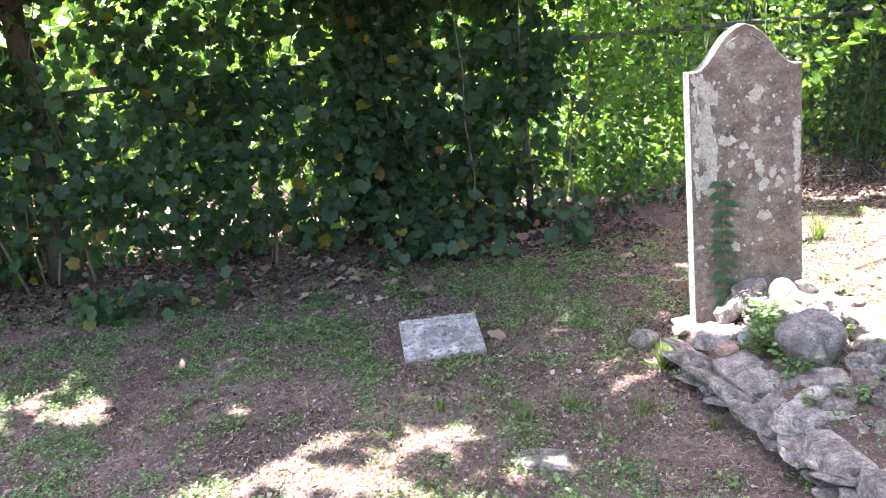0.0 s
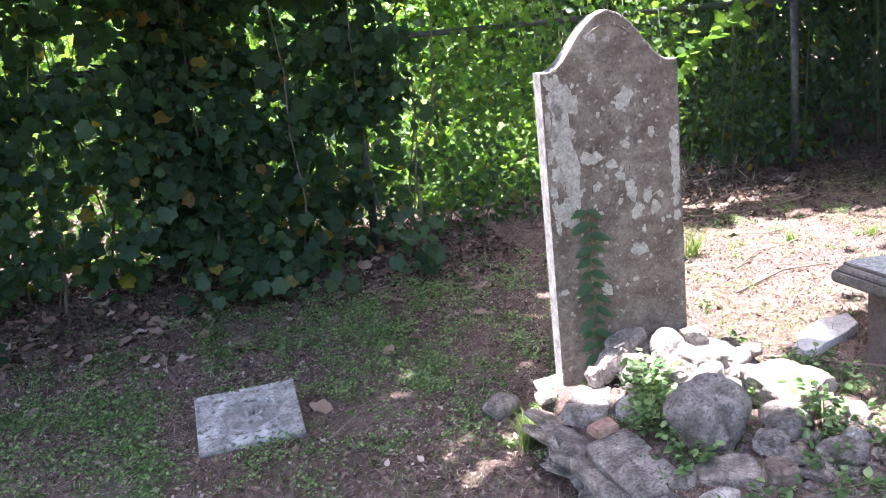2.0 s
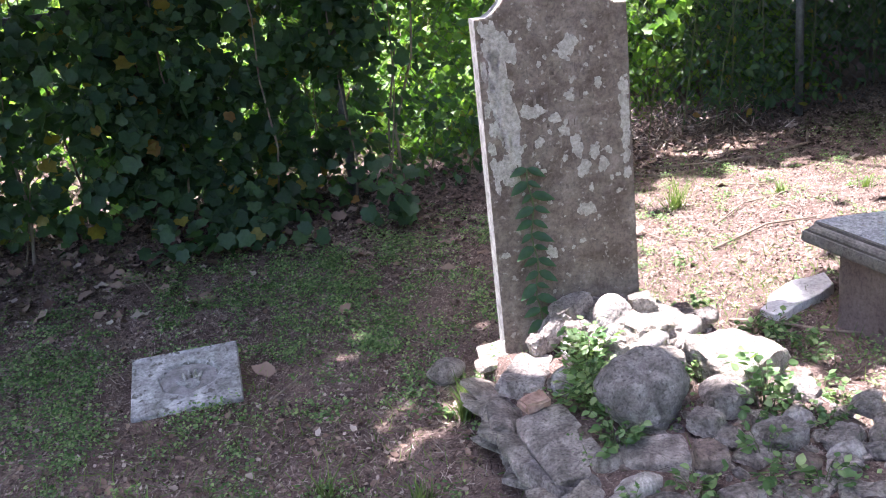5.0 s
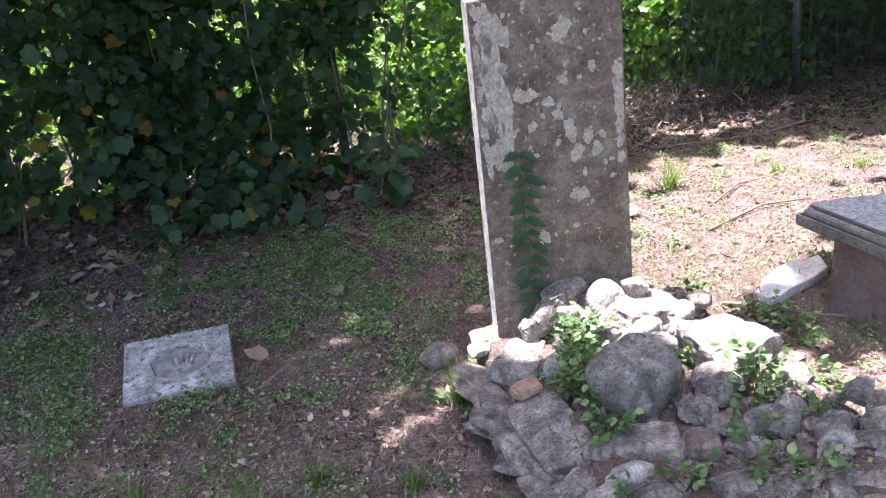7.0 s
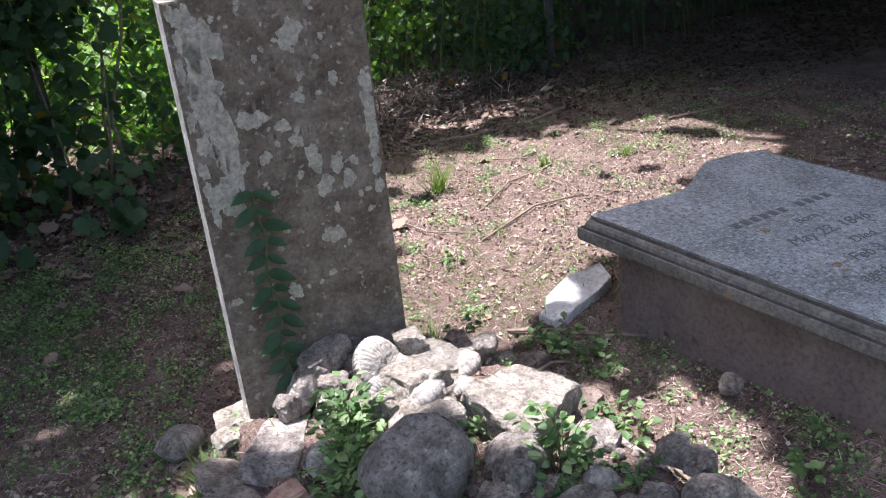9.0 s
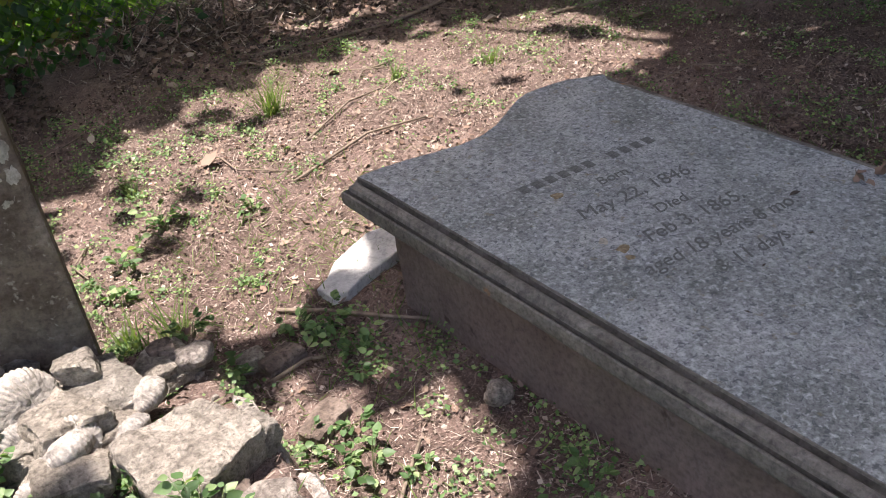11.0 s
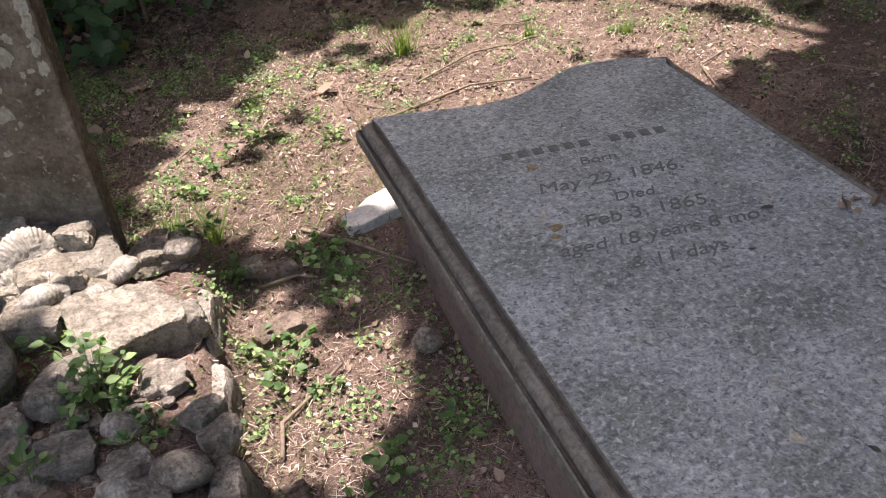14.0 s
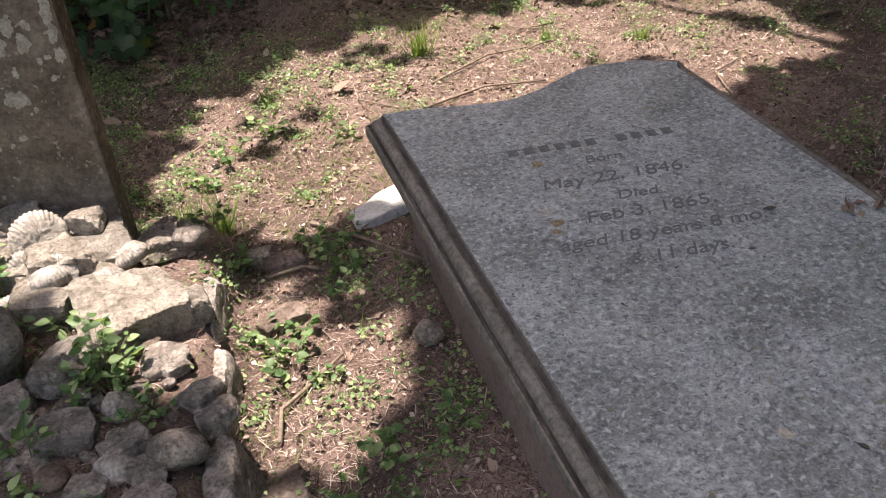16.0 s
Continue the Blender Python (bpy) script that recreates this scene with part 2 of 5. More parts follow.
LOBED = fan([(0, 0.05), (0.26, -0.06), (0.52, 0.20), (0.44, 0.40), (0.50, 0.64), (0.24, 0.72), (0, 1.0), (-0.24, 0.72), (-0.50, 0.64), (-0.44, 0.40), (-0.52, 0.20), (-0.26, -0.06)])
OVATE = fan([(0, 0), (0.25, 0.2), (0.3, 0.5), (0.17, 0.8), (0, 1.05), (-0.17, 0.8), (-0.3, 0.5), (-0.25, 0.2)])
CRINKLED = (OVATE[0] * np.array([1.1, 1.0, 1.0]) + np.array([(0, 0, 0.02), (0, 0, 0.1), (0, 0, -0.05), (0, 0, 0.14), (0, 0, 0.02), (0, 0, 0.2), (0, 0, 0.0), (0, 0, 0.12), (0, 0, -0.04)]), OVATE[1])
STRAW = (np.array([(-0.5, 0, 0), (0.5, 0.02, 0), (0.35, 1.0, 0.12), (-0.4, 0.97, 0.12)]), np.array([(0, 1, 2, 3)]))
SPRAY = fan([(0, 0), (0.42, 0.4), (0.1, 1.0), (-0.38, 0.55)])
BLADE = (np.array([(-0.5, 0, 0), (0.5, 0, 0), (0.35, 0.55, 0.10), (-0.35, 0.55, 0.10), (0.0, 1.0, 0.32)]), np.array([(0, 1, 2), (0, 2, 3), (3, 2, 4)]))


def unit(a):
    return a / np.maximum(np.linalg.norm(a, axis=1, keepdims=True), 1e-9)


def scatter(name, places, normals, tips, sizes, template, material, widths=None):
    """Many small leaves or blades in one mesh: each at a place, facing its normal, pointing along its tip."""
    tv, tf = template
    nrm = unit(normals)
    b = unit(tips - nrm * np.sum(tips * nrm, axis=1, keepdims=True))
    a = np.cross(b, nrm)
    w = sizes if widths is None else widths
    v = (places[:, None, :] + a[:, None, :] * (tv[None, :, 0:1] * w[:, None, None])
         + b[:, None, :] * (tv[None, :, 1:2] * sizes[:, None, None]) + nrm[:, None, :] * (tv[None, :, 2:3] * sizes[:, None, None]))
    f = tf[None, :, :] + (np.arange(len(places)) * len(tv))[:, None, None]
    return raw_mesh(name, v.reshape(-1, 3), f.reshape(-1, tf.shape[1]), material)


def tube(bm, points, radii, sides=6):
    """A bent round bar through points."""
    rings = []
    pts = [Vector(p) for p in points]
    for i, p in enumerate(pts):
        d = (pts[min(i + 1, len(pts) - 1)] - pts[max(i - 1, 0)]).normalized()
        u = d.cross(Vector((0.31, 0.17, 0.93)) if abs(d.z) < 0.9 else Vector((1, 0.1, 0))).normalized()
        w = d.cross(u)
        r = radii[i]
        rings.append([bm.verts.new(p + (u * math.cos(k * 2 * math.pi / sides) + w * math.sin(k * 2 * math.pi / sides)) * r) for k in range(sides)])
    for r0, r1 in zip(rings, rings[1:]):
        for k in range(sides):
            bm.faces.new((r0[k], r0[(k + 1) % sides], r1[(k + 1) % sides], r1[k]))
    bm.faces.new(rings[0][::-1])
    bm.faces.new(rings[-1])
    for f in bm.faces:
        f.smooth = True


def prism(bm, outline, axis_a, axis_b, axis_c, depth, bevel=0.0, segments=2):
    """A plate: outline in (a, b), thick along c."""
    A, B, C = Vector(axis_a), Vector(axis_b), Vector(axis_c)
    low = [bm.verts.new(A * x + B * y) for x, y in outline]
    high = [bm.verts.new(A * x + B * y + C * depth) for x, y in outline]
    n = len(outline)
    caps = [bm.faces.new(low[::-1]), bm.faces.new(high)]
    for i in range(n):
        bm.faces.new((low[i], low[(i + 1) % n], high[(i + 1) % n], high[i]))
    bmesh.ops.recalc_face_normals(bm, faces=bm.faces)
    if bevel:
        edges = {e for f in caps for e in f.edges}
        bmesh.ops.bevel(bm, geom=list(edges), offset=bevel, segments=segments, affect="EDGES", profile=0.6)


def ripple(x, y, k, seed):
    """Smooth waves in the plane, about -1 to 1."""
    r = np.random.default_rng(seed)
    s = 0.0
    for i in range(7):
        a = r.uniform(0, 2 * math.pi)
        f = k * r.uniform(0.5, 1.7)
        s = s + np.sin(f * (x * math.cos(a) + y * math.sin(a)) + r.uniform(0, 6.28))
    return s / 3.2


def step(a, b, x):
    t = np.clip((x - a) / (b - a), 0, 1)
    return t * t * (3 - 2 * t)


def ground_height(x, y):
    """The yard, with the raised stone bed of the grave before the headstone."""
    z = -0.045 + 0.012 * ripple(x, y, 1.6, 3) + 0.006 * ripple(x, y, 9.0, 4) + 0.003 * ripple(x, y, 26.0, 5)
    bed = step(1.61, 1.70, x) * (1 - step(2.40, 2.50, x)) * step(2.02, 2.14, y) * (1 - step(3.68, 3.86, y))
    z = z + bed * (0.165 + 0.010 * ripple(x, y, 22, 6))
    z = z + 0.06 * np.exp(-((x - 2.06) / 0.22) ** 2 - ((y - 3.36) / 0.2) ** 2)
    z = z + 0.10 * np.exp(-((y - 7.15) / 0.35) ** 2) * (0.6 + 0.4 * ripple(x, y, 3, 8)) + 0.25 * step(7.5, 12, y)
    return z


# ---- ground: one sheet to the horizon ----
def axis(lo, hi, fine, far):
    inner = np.arange(lo, hi + fine / 2, fine)
    reach = np.cumsum(fine * 1.28 ** np.arange(1, 40))
    reach = reach[reach < far]
    return np.concatenate([(lo - reach)[::-1], inner, hi + reach])


gx, gy = axis(-2.2, 6.2, 0.028, 900), axis(1.2, 8.0, 0.028, 900)
GX, GY = np.meshgrid(gx, gy)
gv = np.stack([GX, GY, ground_height(GX, GY)], axis=-1).reshape(-1, 3)
idx = np.arange(len(gx) * len(gy)).reshape(len(gy), len(gx))
gf = np.stack([idx[:-1, :-1], idx[:-1, 1:], idx[1:, 1:], idx[1:, :-1]], axis=-1).reshape(-1, 4)
tagged(new("ground", raw_mesh("ground", gv, gf, M_soil, True)), "bare reddish-brown soil with thin straw and weeds", "ground", kind="structure")


def at(x, y, lift=0.0):
    return float(ground_height(np.array(x), np.array(y))) + lift


# ---- headstone ----
HS = pose(1.734, 3.681, 0, 0, 0, -7.1)
W = 0.474


def headstone():
    t = thing("headstone", HS @ Matrix.Translation((0, 0, -0.1)), "tall weathered marble headstone with a rounded top and pale lichen", "headstone")
    half = [(0.0, 1.205), (0.035, 1.205), (0.06, 1.218), (0.085, 1.242), (0.108, 1.274), (0.135, 1.312), (0.165, 1.345), (0.20, 1.37), (W / 2, 1.383)]
    out = [(0, -0.1)] + half + [(W - x, z) for x, z in half[-2::-1]] + [(W, -0.1)]
    out = [(x, z + 0.1) for x, z in out]
    bm = bmesh.new()
    prism(bm, out, (1, 0, 0), (0, 0, 1), (0, 1, 0), 0.085, 0.006, 2)
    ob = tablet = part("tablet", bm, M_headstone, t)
    ob.data.materials.append(M_head_lit)
    # left side and top take a lighter marble, standing for sunshine on them
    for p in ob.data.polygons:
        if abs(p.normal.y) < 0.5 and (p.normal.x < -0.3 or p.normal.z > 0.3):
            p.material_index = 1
    # worn relief: an arched line and a panel border, and bars for writing that has worn away
    bm = bmesh.new()
    tube(bm, [(W / 2 + 0.075 * math.cos(a), -0.001, 1.385 + 0.05 * math.sin(a)) for a in np.linspace(0.25, math.pi - 0.25, 9)], [0.003] * 9, 5)
    part("carved_arch", bm, M_headstone, tablet, "worn carved arch")
    for x0, x1, z, h in ((0.13, 0.36, 1.03, 0.035), (0.11, 0.37, 0.945, 0.035), (0.15, 0.32, 0.86, 0.02), (0.12, 0.36, 0.80, 0.02), (0.14, 0.34, 0.73, 0.02), (0.13, 0.35, 0.66, 0.02)):
        n = int((x1 - x0) / (h * 1.05))
        for i in range(n):
            bm = bmesh.new()
            w = h * (0.28 + 0.25 * ((i * 7) % 3))
            bmesh.ops.create_cube(bm, size=1, matrix=Matrix.Translation((x0 + (i + 0.5) * (x1 - x0) / n, 0.0002, z + 0.1)) @ Matrix.Diagonal((w * 0.5, 0.003, h, 1)))
            part("worn_writing_bar", bm, M_carving, tablet)
    # lichen patches: place across, height, radius, stretch
    spots = [(0.28, 1.094, 0.03, 1.1), (0.162, 0.907, 0.026, 0.9), (0.226, 0.879, 0.017, 1.0), (0.254, 0.837, 0.017, 1.0), (0.291, 0.784, 0.022, 1.5),
             (0.347, 0.758, 0.02, 1.0), (0.309, 0.709, 0.023, 1.1), (0.374, 0.711, 0.015, 1.6), (0.31, 0.574, 0.026, 1.0), (0.185, 0.448, 0.017, 1.4),
             (0.277, 0.942, 0.017, 0.8), (0.37, 0.973, 0.014, 1.1), (0.133, 0.915, 0.017, 1.0), (0.171, 0.81, 0.014, 1.2), (0.032, 0.459, 0.012, 1.0),
             (0.177, 1.30, 0.017, 1.0), (0.393, 0.758, 0.012, 1.0), (0.33, 0.64, 0.009, 1.0), (0.25, 0.75, 0.01, 1.0), (0.42, 0.62, 0.008, 1.0), (0.29, 0.47, 0.009, 1.0)]
    spots += [(0.072 + 0.022 * math.sin(k * 2.1), 1.14 - 0.036 * k, 0.022 + 0.009 * math.sin(k * 1.3), 1.3) for k in range(13)]
    spots += [(0.024 + 0.01 * math.sin(k * 2.7), 1.17 - 0.06 * k, 0.013 + 0.005 * math.sin(k * 3.1), 2.0) for k in range(9)]
    dots = np.random.default_rng(33)
    spots += [(dots.uniform(0.1, 0.46), dots.uniform(0.42, 1.2), dots.uniform(0.003, 0.009), 1.0) for k in range(60)]
    spots += [(W - 0.022, 0.95 - 0.055 * k, 0.015 + 0.004 * math.sin(k), 2.0) for k in range(6)]
    spots += [(0.062, 0.98, 0.026, 7.0), (0.088, 0.86, 0.022, 5.0), (0.05, 1.12, 0.022, 3.0)]
    for k, (x, z, r, s) in enumerate(spots):
        bm = bmesh.new()
        ring = []
        for a in range(30):
            q = a * 2 * math.pi / 30
            rr = r * (1 + 0.22 * math.sin(2 * q + k) + 0.13 * math.sin(5 * q + 2 * k) + 0.08 * math.sin(9 * q + k * 3) + 0.05 * math.sin(13 * q + k))
            ring.append((min(max(x + rr * math.cos(q), 0.007), W - 0.007), z + 0.1 + rr * s * math.sin(q)))
        prism(bm, ring, (1, 0, 0), (0, 0, 1), (0, -1, 0), 0.0016 + 0.0002 * (k % 4))
        part("lichen_patch", bm, M_lichen, tablet, "" if k else "pale grey lichen patch")
    return t


headstone()


# ---- box tomb with its ledger slab ----
TOMB = pose(2.912, 3.718, 0, 0, 0, 6.2)
SLAB_TILT = pose(0, 0, 0.345, 3.9, 1.0, 0)


def tomb():
    base = thing("box_tomb", TOMB @ Matrix.Translation((0, 0, -0.09)), "low stuccoed brown box tomb set in the soil", "tomb")
    zh, zf = 0.362, 0.232
    c = [(0.078, -0.09), (0.945, -0.07), (0.945, -1.86), (0.0, -1.86)]
    mid = Vector((0.5, -1.0))
    for i in range(4):
        bm = bmesh.new()
        p, q = Vector(c[i]), Vector(c[(i + 1) % 4])
        d = (q - p).normalized()
        inward = Vector((d.y, -d.x))
        if inward.dot(mid - p) < 0:
            inward = -inward
        if i % 2:
            p, q = p - d * 0.0, q
        else:
            p, q = p + d * 0.07, q - d * 0.07
        corners = [p, q, q + inward * 0.068, p + inward * 0.068]
        low = [bm.verts.new((a.x, a.y, 0)) for a in corners]
        high = [bm.verts.new((a.x, a.y, zh if a.y > -1 else zf)) for a in corners]
        bm.faces.new(low[::-1])
        bm.faces.new(high)
        for k in range(4):
            bm.faces.new((low[k], low[(k + 1) % 4], high[(k + 1) % 4], high[k]))
        bmesh.ops.recalc_face_normals(bm, faces=bm.faces)
        bmesh.ops.bevel(bm, geom=[e for e in bm.edges if abs(e.verts[0].co.z - e.verts[1].co.z) > 0.1], offset=0.012, segments=2, affect="EDGES")
        bmesh.ops.subdivide_edges(bm, edges=[e for e in bm.edges if e.calc_length() > 0.15], cuts=14, use_grid_fill=True)
        for v in bm.verts:
            n = noise.noise(v.co * 9) * 0.004 + noise.noise(v.co * 2.5) * 0.006
            v.co += Vector((inward.x, inward.y, 0)) * n
        for f in bm.faces:
            f.smooth = True
        ob = part("side_wall" if i % 2 else "end_wall", bm, M_box, base)
        ob.data.set_sharp_from_angle(angle=radians(40))
    # slab: moulded edge on three sides, a wavy worn head
    slab = thing("ledger_slab", TOMB @ SLAB_TILT, "grey marble ledger slab with moulded edges and carved inscription", "grave slab")
    head = [(0.0, 0.0), (0.05, -0.002), (0.12, -0.008), (0.20, -0.022), (0.28, -0.045), (0.36, -0.064), (0.44, -0.064), (0.51, -0.045),
            (0.57, -0.015), (0.62, 0.012), (0.67, 0.035), (0.72, 0.048), (0.78, 0.046), (0.88, 0.03), (1.02, 0.005)]
    L = 1.95
    profile = [(0.056, 0.0), (0.054, -0.001), (0.053, -0.006), (0.050, -0.017), (0.045, -0.019), (0.041, -0.010), (0.034, -0.006), (0.025, -0.008), (0.017, -0.015), (0.014, -0.025), (0.0135, -0.036), (0.009, -0.037), (0.004, -0.028), (0.0, -0.031), (-0.001, -0.045), (0.0, -0.064), (0.006, -0.073), (0.040, -0.078), (0.044, -0.090)]
    # profile rings in the grooves, coloured darker to stand for their shade
    shaded_rings = (2, 3, 4, 9, 10, 11)
    side_l = [(0.0, -L + i * L / 24) for i in range(24)]
    side_r = [(1.02 + 0.03 * (i + 1) / 24, 0.005 - (L + 0.005) * (i + 1) / 24) for i in range(24)]
    outline = side_l + head + side_r
    n = len(outline)
    bm = bmesh.new()
    cx, cy = 0.52, -0.95
    rings = []
    for inset, z in profile:
        ring = []
        for i, (x, y) in enumerate(outline):
            p, q = Vector(outline[i - 1]), Vector(outline[(i + 1) % n])
            d = (q - p).normalized()
            nx, ny = d.y, -d.x
            if i in (0, n - 1):
                nx, ny = (1, 1) if i == 0 else (-1, 1)
            if i == 24:
                nx, ny = 1, -1
            k = 0.15 if 25 <= i < 24 + len(head) - 1 else 1.0
            w = 0.0012 * noise.noise(Vector((x * 30, y * 30, 1.0)))
            ring.append(bm.verts.new((x + nx * (inset * k + w), y + ny * (inset * k + w), z)))
        rings.append(ring)
    for k, (r0, r1) in enumerate(zip(rings, rings[1:])):
        for i in range(n):
            bm.faces.new((r0[i], r1[i], r1[(i + 1) % n], r0[(i + 1) % n])).material_index = 2 if k in shaded_rings else 1
    bm.faces.new(rings[0])
    bm.faces.new(rings[-1][::-1])
    bmesh.ops.recalc_face_normals(bm, faces=bm.faces)
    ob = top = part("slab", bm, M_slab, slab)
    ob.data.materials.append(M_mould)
    ob.data.materials.append(M_groove_shade)
    # small lichen patches on the marble
    for k, (u, v, rad, mat) in enumerate(((0.267, -0.677, 0.012, M_lichen), (0.275, -0.728, 0.016, M_rust), (0.34, -0.459, 0.016, M_rust), (0.26, -0.76, 0.010, M_rust), (0.36, -1.45, 0.012, M_lichen))):
        bm = bmesh.new()
        ring = [(u + rad * (1 + 0.25 * math.sin(3 * q + k)) * math.cos(q), v + rad * (1 + 0.25 * math.sin(2 * q + k)) * math.sin(q)) for q in [2 * math.pi * i / 16 for i in range(16)]]
        prism(bm, ring, (1, 0, 0), (0, 1, 0), (0, 0, 1), 0.001)
        part("lichen_patch", bm, mat, top)
    # inscription; the name is given as plain bars
    def line(text, u, v, height, slant=0.0):
        cu = bpy.data.curves.new("words", "FONT")
        cu.body, cu.size, cu.align_x, cu.shear, cu.extrude = text, height * 1.4, "CENTER", slant, 0.0006
        tmp = new("words", cu)
        bpy.context.view_layer.update()
        me = bpy.data.meshes.new_from_object(tmp.evaluated_get(bpy.context.evaluated_depsgraph_get()))
        bpy.data.objects.remove(tmp)
        me.materials.clear()
        me.materials.append(M_inscription)
        ob = new("inscription", me)
        ob.parent = top
        ob.matrix_basis = pose(u, v, 0.0006, 0, 0, -6.5)
        tagged(ob, "carved words: " + text)
    line("Born", 0.505, -0.508, 0.036, 0.2)
    line("May 22, 1846.", 0.49, -0.605, 0.048, 0.25)
    line("Died", 0.50, -0.695, 0.038, 0.3)
    line("Feb 3, 1865.", 0.495, -0.772, 0.046, 0.25)
    line("aged 18 years 8 mo.", 0.478, -0.862, 0.043, 0.3)
    line("& 11 days.", 0.47, -0.948, 0.041, 0.3)
    for i in range(11):
        if i == 6:
            continue
        bm = bmesh.new()
        bmesh.ops.create_cube(bm, size=1, matrix=Matrix.Translation((0, 0, 0.0004)) @ Matrix.Diagonal((0.027, 0.033, 0.0016, 1)))
        ob = part("name_bar", bm, M_inscription, top)
        q = i / 10 - 0.5
        ob.matrix_basis = pose(0.515 + q * 0.42, -0.405 - q * 0.05, 0, 0, 0, -6.5)
    return slab


tomb()


# ---- flat marker with a sunk oval ----
def marker():
    t = thing("grave_marker", pose(0.474, 4.125, -0.07, 16.0, 0.5, -1.5), "small square grey-white marble marker with a carved oval", "grave marker")
    bm = bmesh.new()
    w, h, N = 0.392, 0.335, 40
    cx, cy = w * 0.52, h * 0.52
    def oval(sx, sy, z):
        return [bm.verts.new((cx + sx * w0 * math.cos(a), cy + sy * w0 * math.sin(a), z)) for a, w0 in [(2 * math.pi * i / N, 1 + 0.05 * math.sin(3 * 2 * math.pi * i / N + 1) + 0.03 * math.sin(7 * 2 * math.pi * i / N)) for i in range(N)]]
    def border(z, inset):
        pts = []
        for i in range(N):
            a = 2 * math.pi * i / N
            c, s = math.cos(a), math.sin(a)
            k = 1 / max(abs(c), abs(s))
            pts.append(bm.verts.new((w / 2 + (w / 2 - inset) * c * k, h / 2 + (h / 2 - inset) * s * k, z)))
        return pts
    top = 0.055
    rings = [border(0, 0), border(top - 0.004, 0), border(top, 0.004), oval(0.116, 0.096, top), oval(0.110, 0.090, top - 0.004), oval(0.105, 0.085, top - 0.018)]
    for r0, r1 in zip(rings, rings[1:]):
        for i in range(N):
            bm.faces.new((r0[i], r0[(i + 1) % N], r1[(i + 1) % N], r1[i]))
    bm.faces.new(rings[-1])
    bm.faces.new(rings[0][::-1])
    body = part("marker_stone", bm, M_plaque, t)
    # oval floor in a darker marble than the marker's face
    bm = bmesh.new()
    q = [(cx + 0.104 * math.cos(a), cy + 0.084 * math.sin(a)) for a in [2 * math.pi * i / N for i in range(N)]]
    prism(bm, q, (1, 0, 0), (0, 1, 0), (0, 0, 1), 0.006)
    bmesh.ops.translate(bm, verts=bm.verts[:], vec=(0, 0, top - 0.020))
    oval_part = part("sunk_oval", bm, M_recess, body, "darker grey floor of the sunk oval")
    bm = bmesh.new()
    for k, (dx, dy, turn, w0, l0) in enumerate(((0.0, -0.030, 0, 0.030, 0.030), (-0.024, 0.004, 16, 0.0085, 0.034), (-0.006, 0.014, 5, 0.0085, 0.038), (0.012, 0.012, -6, 0.0085, 0.036), (0.029, 0.002, -18, 0.008, 0.030), (-0.040, -0.022, 48, 0.009, 0.026))):
        bmesh.ops.create_icosphere(bm, subdivisions=2, radius=1, matrix=Matrix.Translation((cx + 0.012 + dx, cy + dy, top - 0.014)) @ Matrix.Rotation(radians(turn), 4, "Z") @ Matrix.Diagonal((w0, l0, 0.012, 1)))
    for f in bm.faces:
        f.smooth = True
    part("carved_relief", bm, M_plaque, body, "worn raised carving in the oval")


marker()


# ---- stones ----
def rock_mesh(name, size, seed, style, material, level=4):
    """A stone: a ball cut flat by chance planes, then worn, bedded and pitted."""
    r = np.random.default_rng(seed)
    bm = bmesh.new()
    bmesh.ops.create_icosphere(bm, subdivisions=level, radius=1)
    box = np.concatenate([np.eye(3), -np.eye(3)])
    box = box + r.normal(0, 0.16 if style != "slab" else 0.09, box.shape)
    extra = r.normal(size=(7, 3))
    if style == "round":
        planes, far = extra, r.uniform(0.80, 0.97, 7)
    elif style == "boulder":
        planes, far = extra, r.uniform(0.78, 0.93, 7)
    else:
        planes = np.concatenate([box, extra])
        far = np.concatenate([r.uniform(0.55, 0.70, 6), r.uniform(0.62, 0.86, 7)])
    planes = planes / np.linalg.norm(planes, axis=1, keepdims=True)
    d = np.array([v.co[:] for v in bm.verts])
    reach = far[None, :] / np.maximum(d @ planes.T, 1e-3)
    sharp = 20.0 if style in ("round", "boulder") else 70.0
    co = d * ((np.sum(reach ** -sharp, axis=1) + 1.0) ** (-1.0 / sharp))[:, None]
    lo, hi = co.min(axis=0), co.max(axis=0)
    co = (co - (lo + hi) / 2) / (hi - lo) * np.array(size)
    o = Vector(r.uniform(-50, 50, 3))
    small = min(size)
    mid = float(np.mean(size))
    lump, rough, bed = {"round": (0.10, 0.030, 0.0), "boulder": (0.16, 0.035, 0.0), "block": (0.06, 0.06, 0.08), "slab": (0.05, 0.06, 0.14)}[style]
    for v, c in zip(bm.verts, co):
        v.co = c
    bm.normal_update()
    for v in bm.verts:
        c = v.co
        h = lump * small * noise.noise(c * (1.6 / mid) + o) + rough * small * noise.fractal(c * (7 / mid) + o, 1.0, 2.0, 4)
        h -= 0.06 * small * max(0.0, noise.noise(c * (5 / mid) + o * 2) - 0.35)
        if bed:
            h -= bed * small * max(0.0, noise.noise(Vector((c.x * 6, c.y * 6, c.z * 75)) + o) - 0.1) * (1.0 - abs(v.normal.z))
        v.co = c + v.normal * h
    for f in bm.faces:
        f.smooth = True
    me = bpy.data.meshes.new(name)
    bm.to_mesh(me)
    bm.free()
    me.materials.append(material)
    if style in ("block", "slab"):
        me.set_sharp_from_angle(angle=radians(24))
    return me


STONES = "stones heaped on the grave"


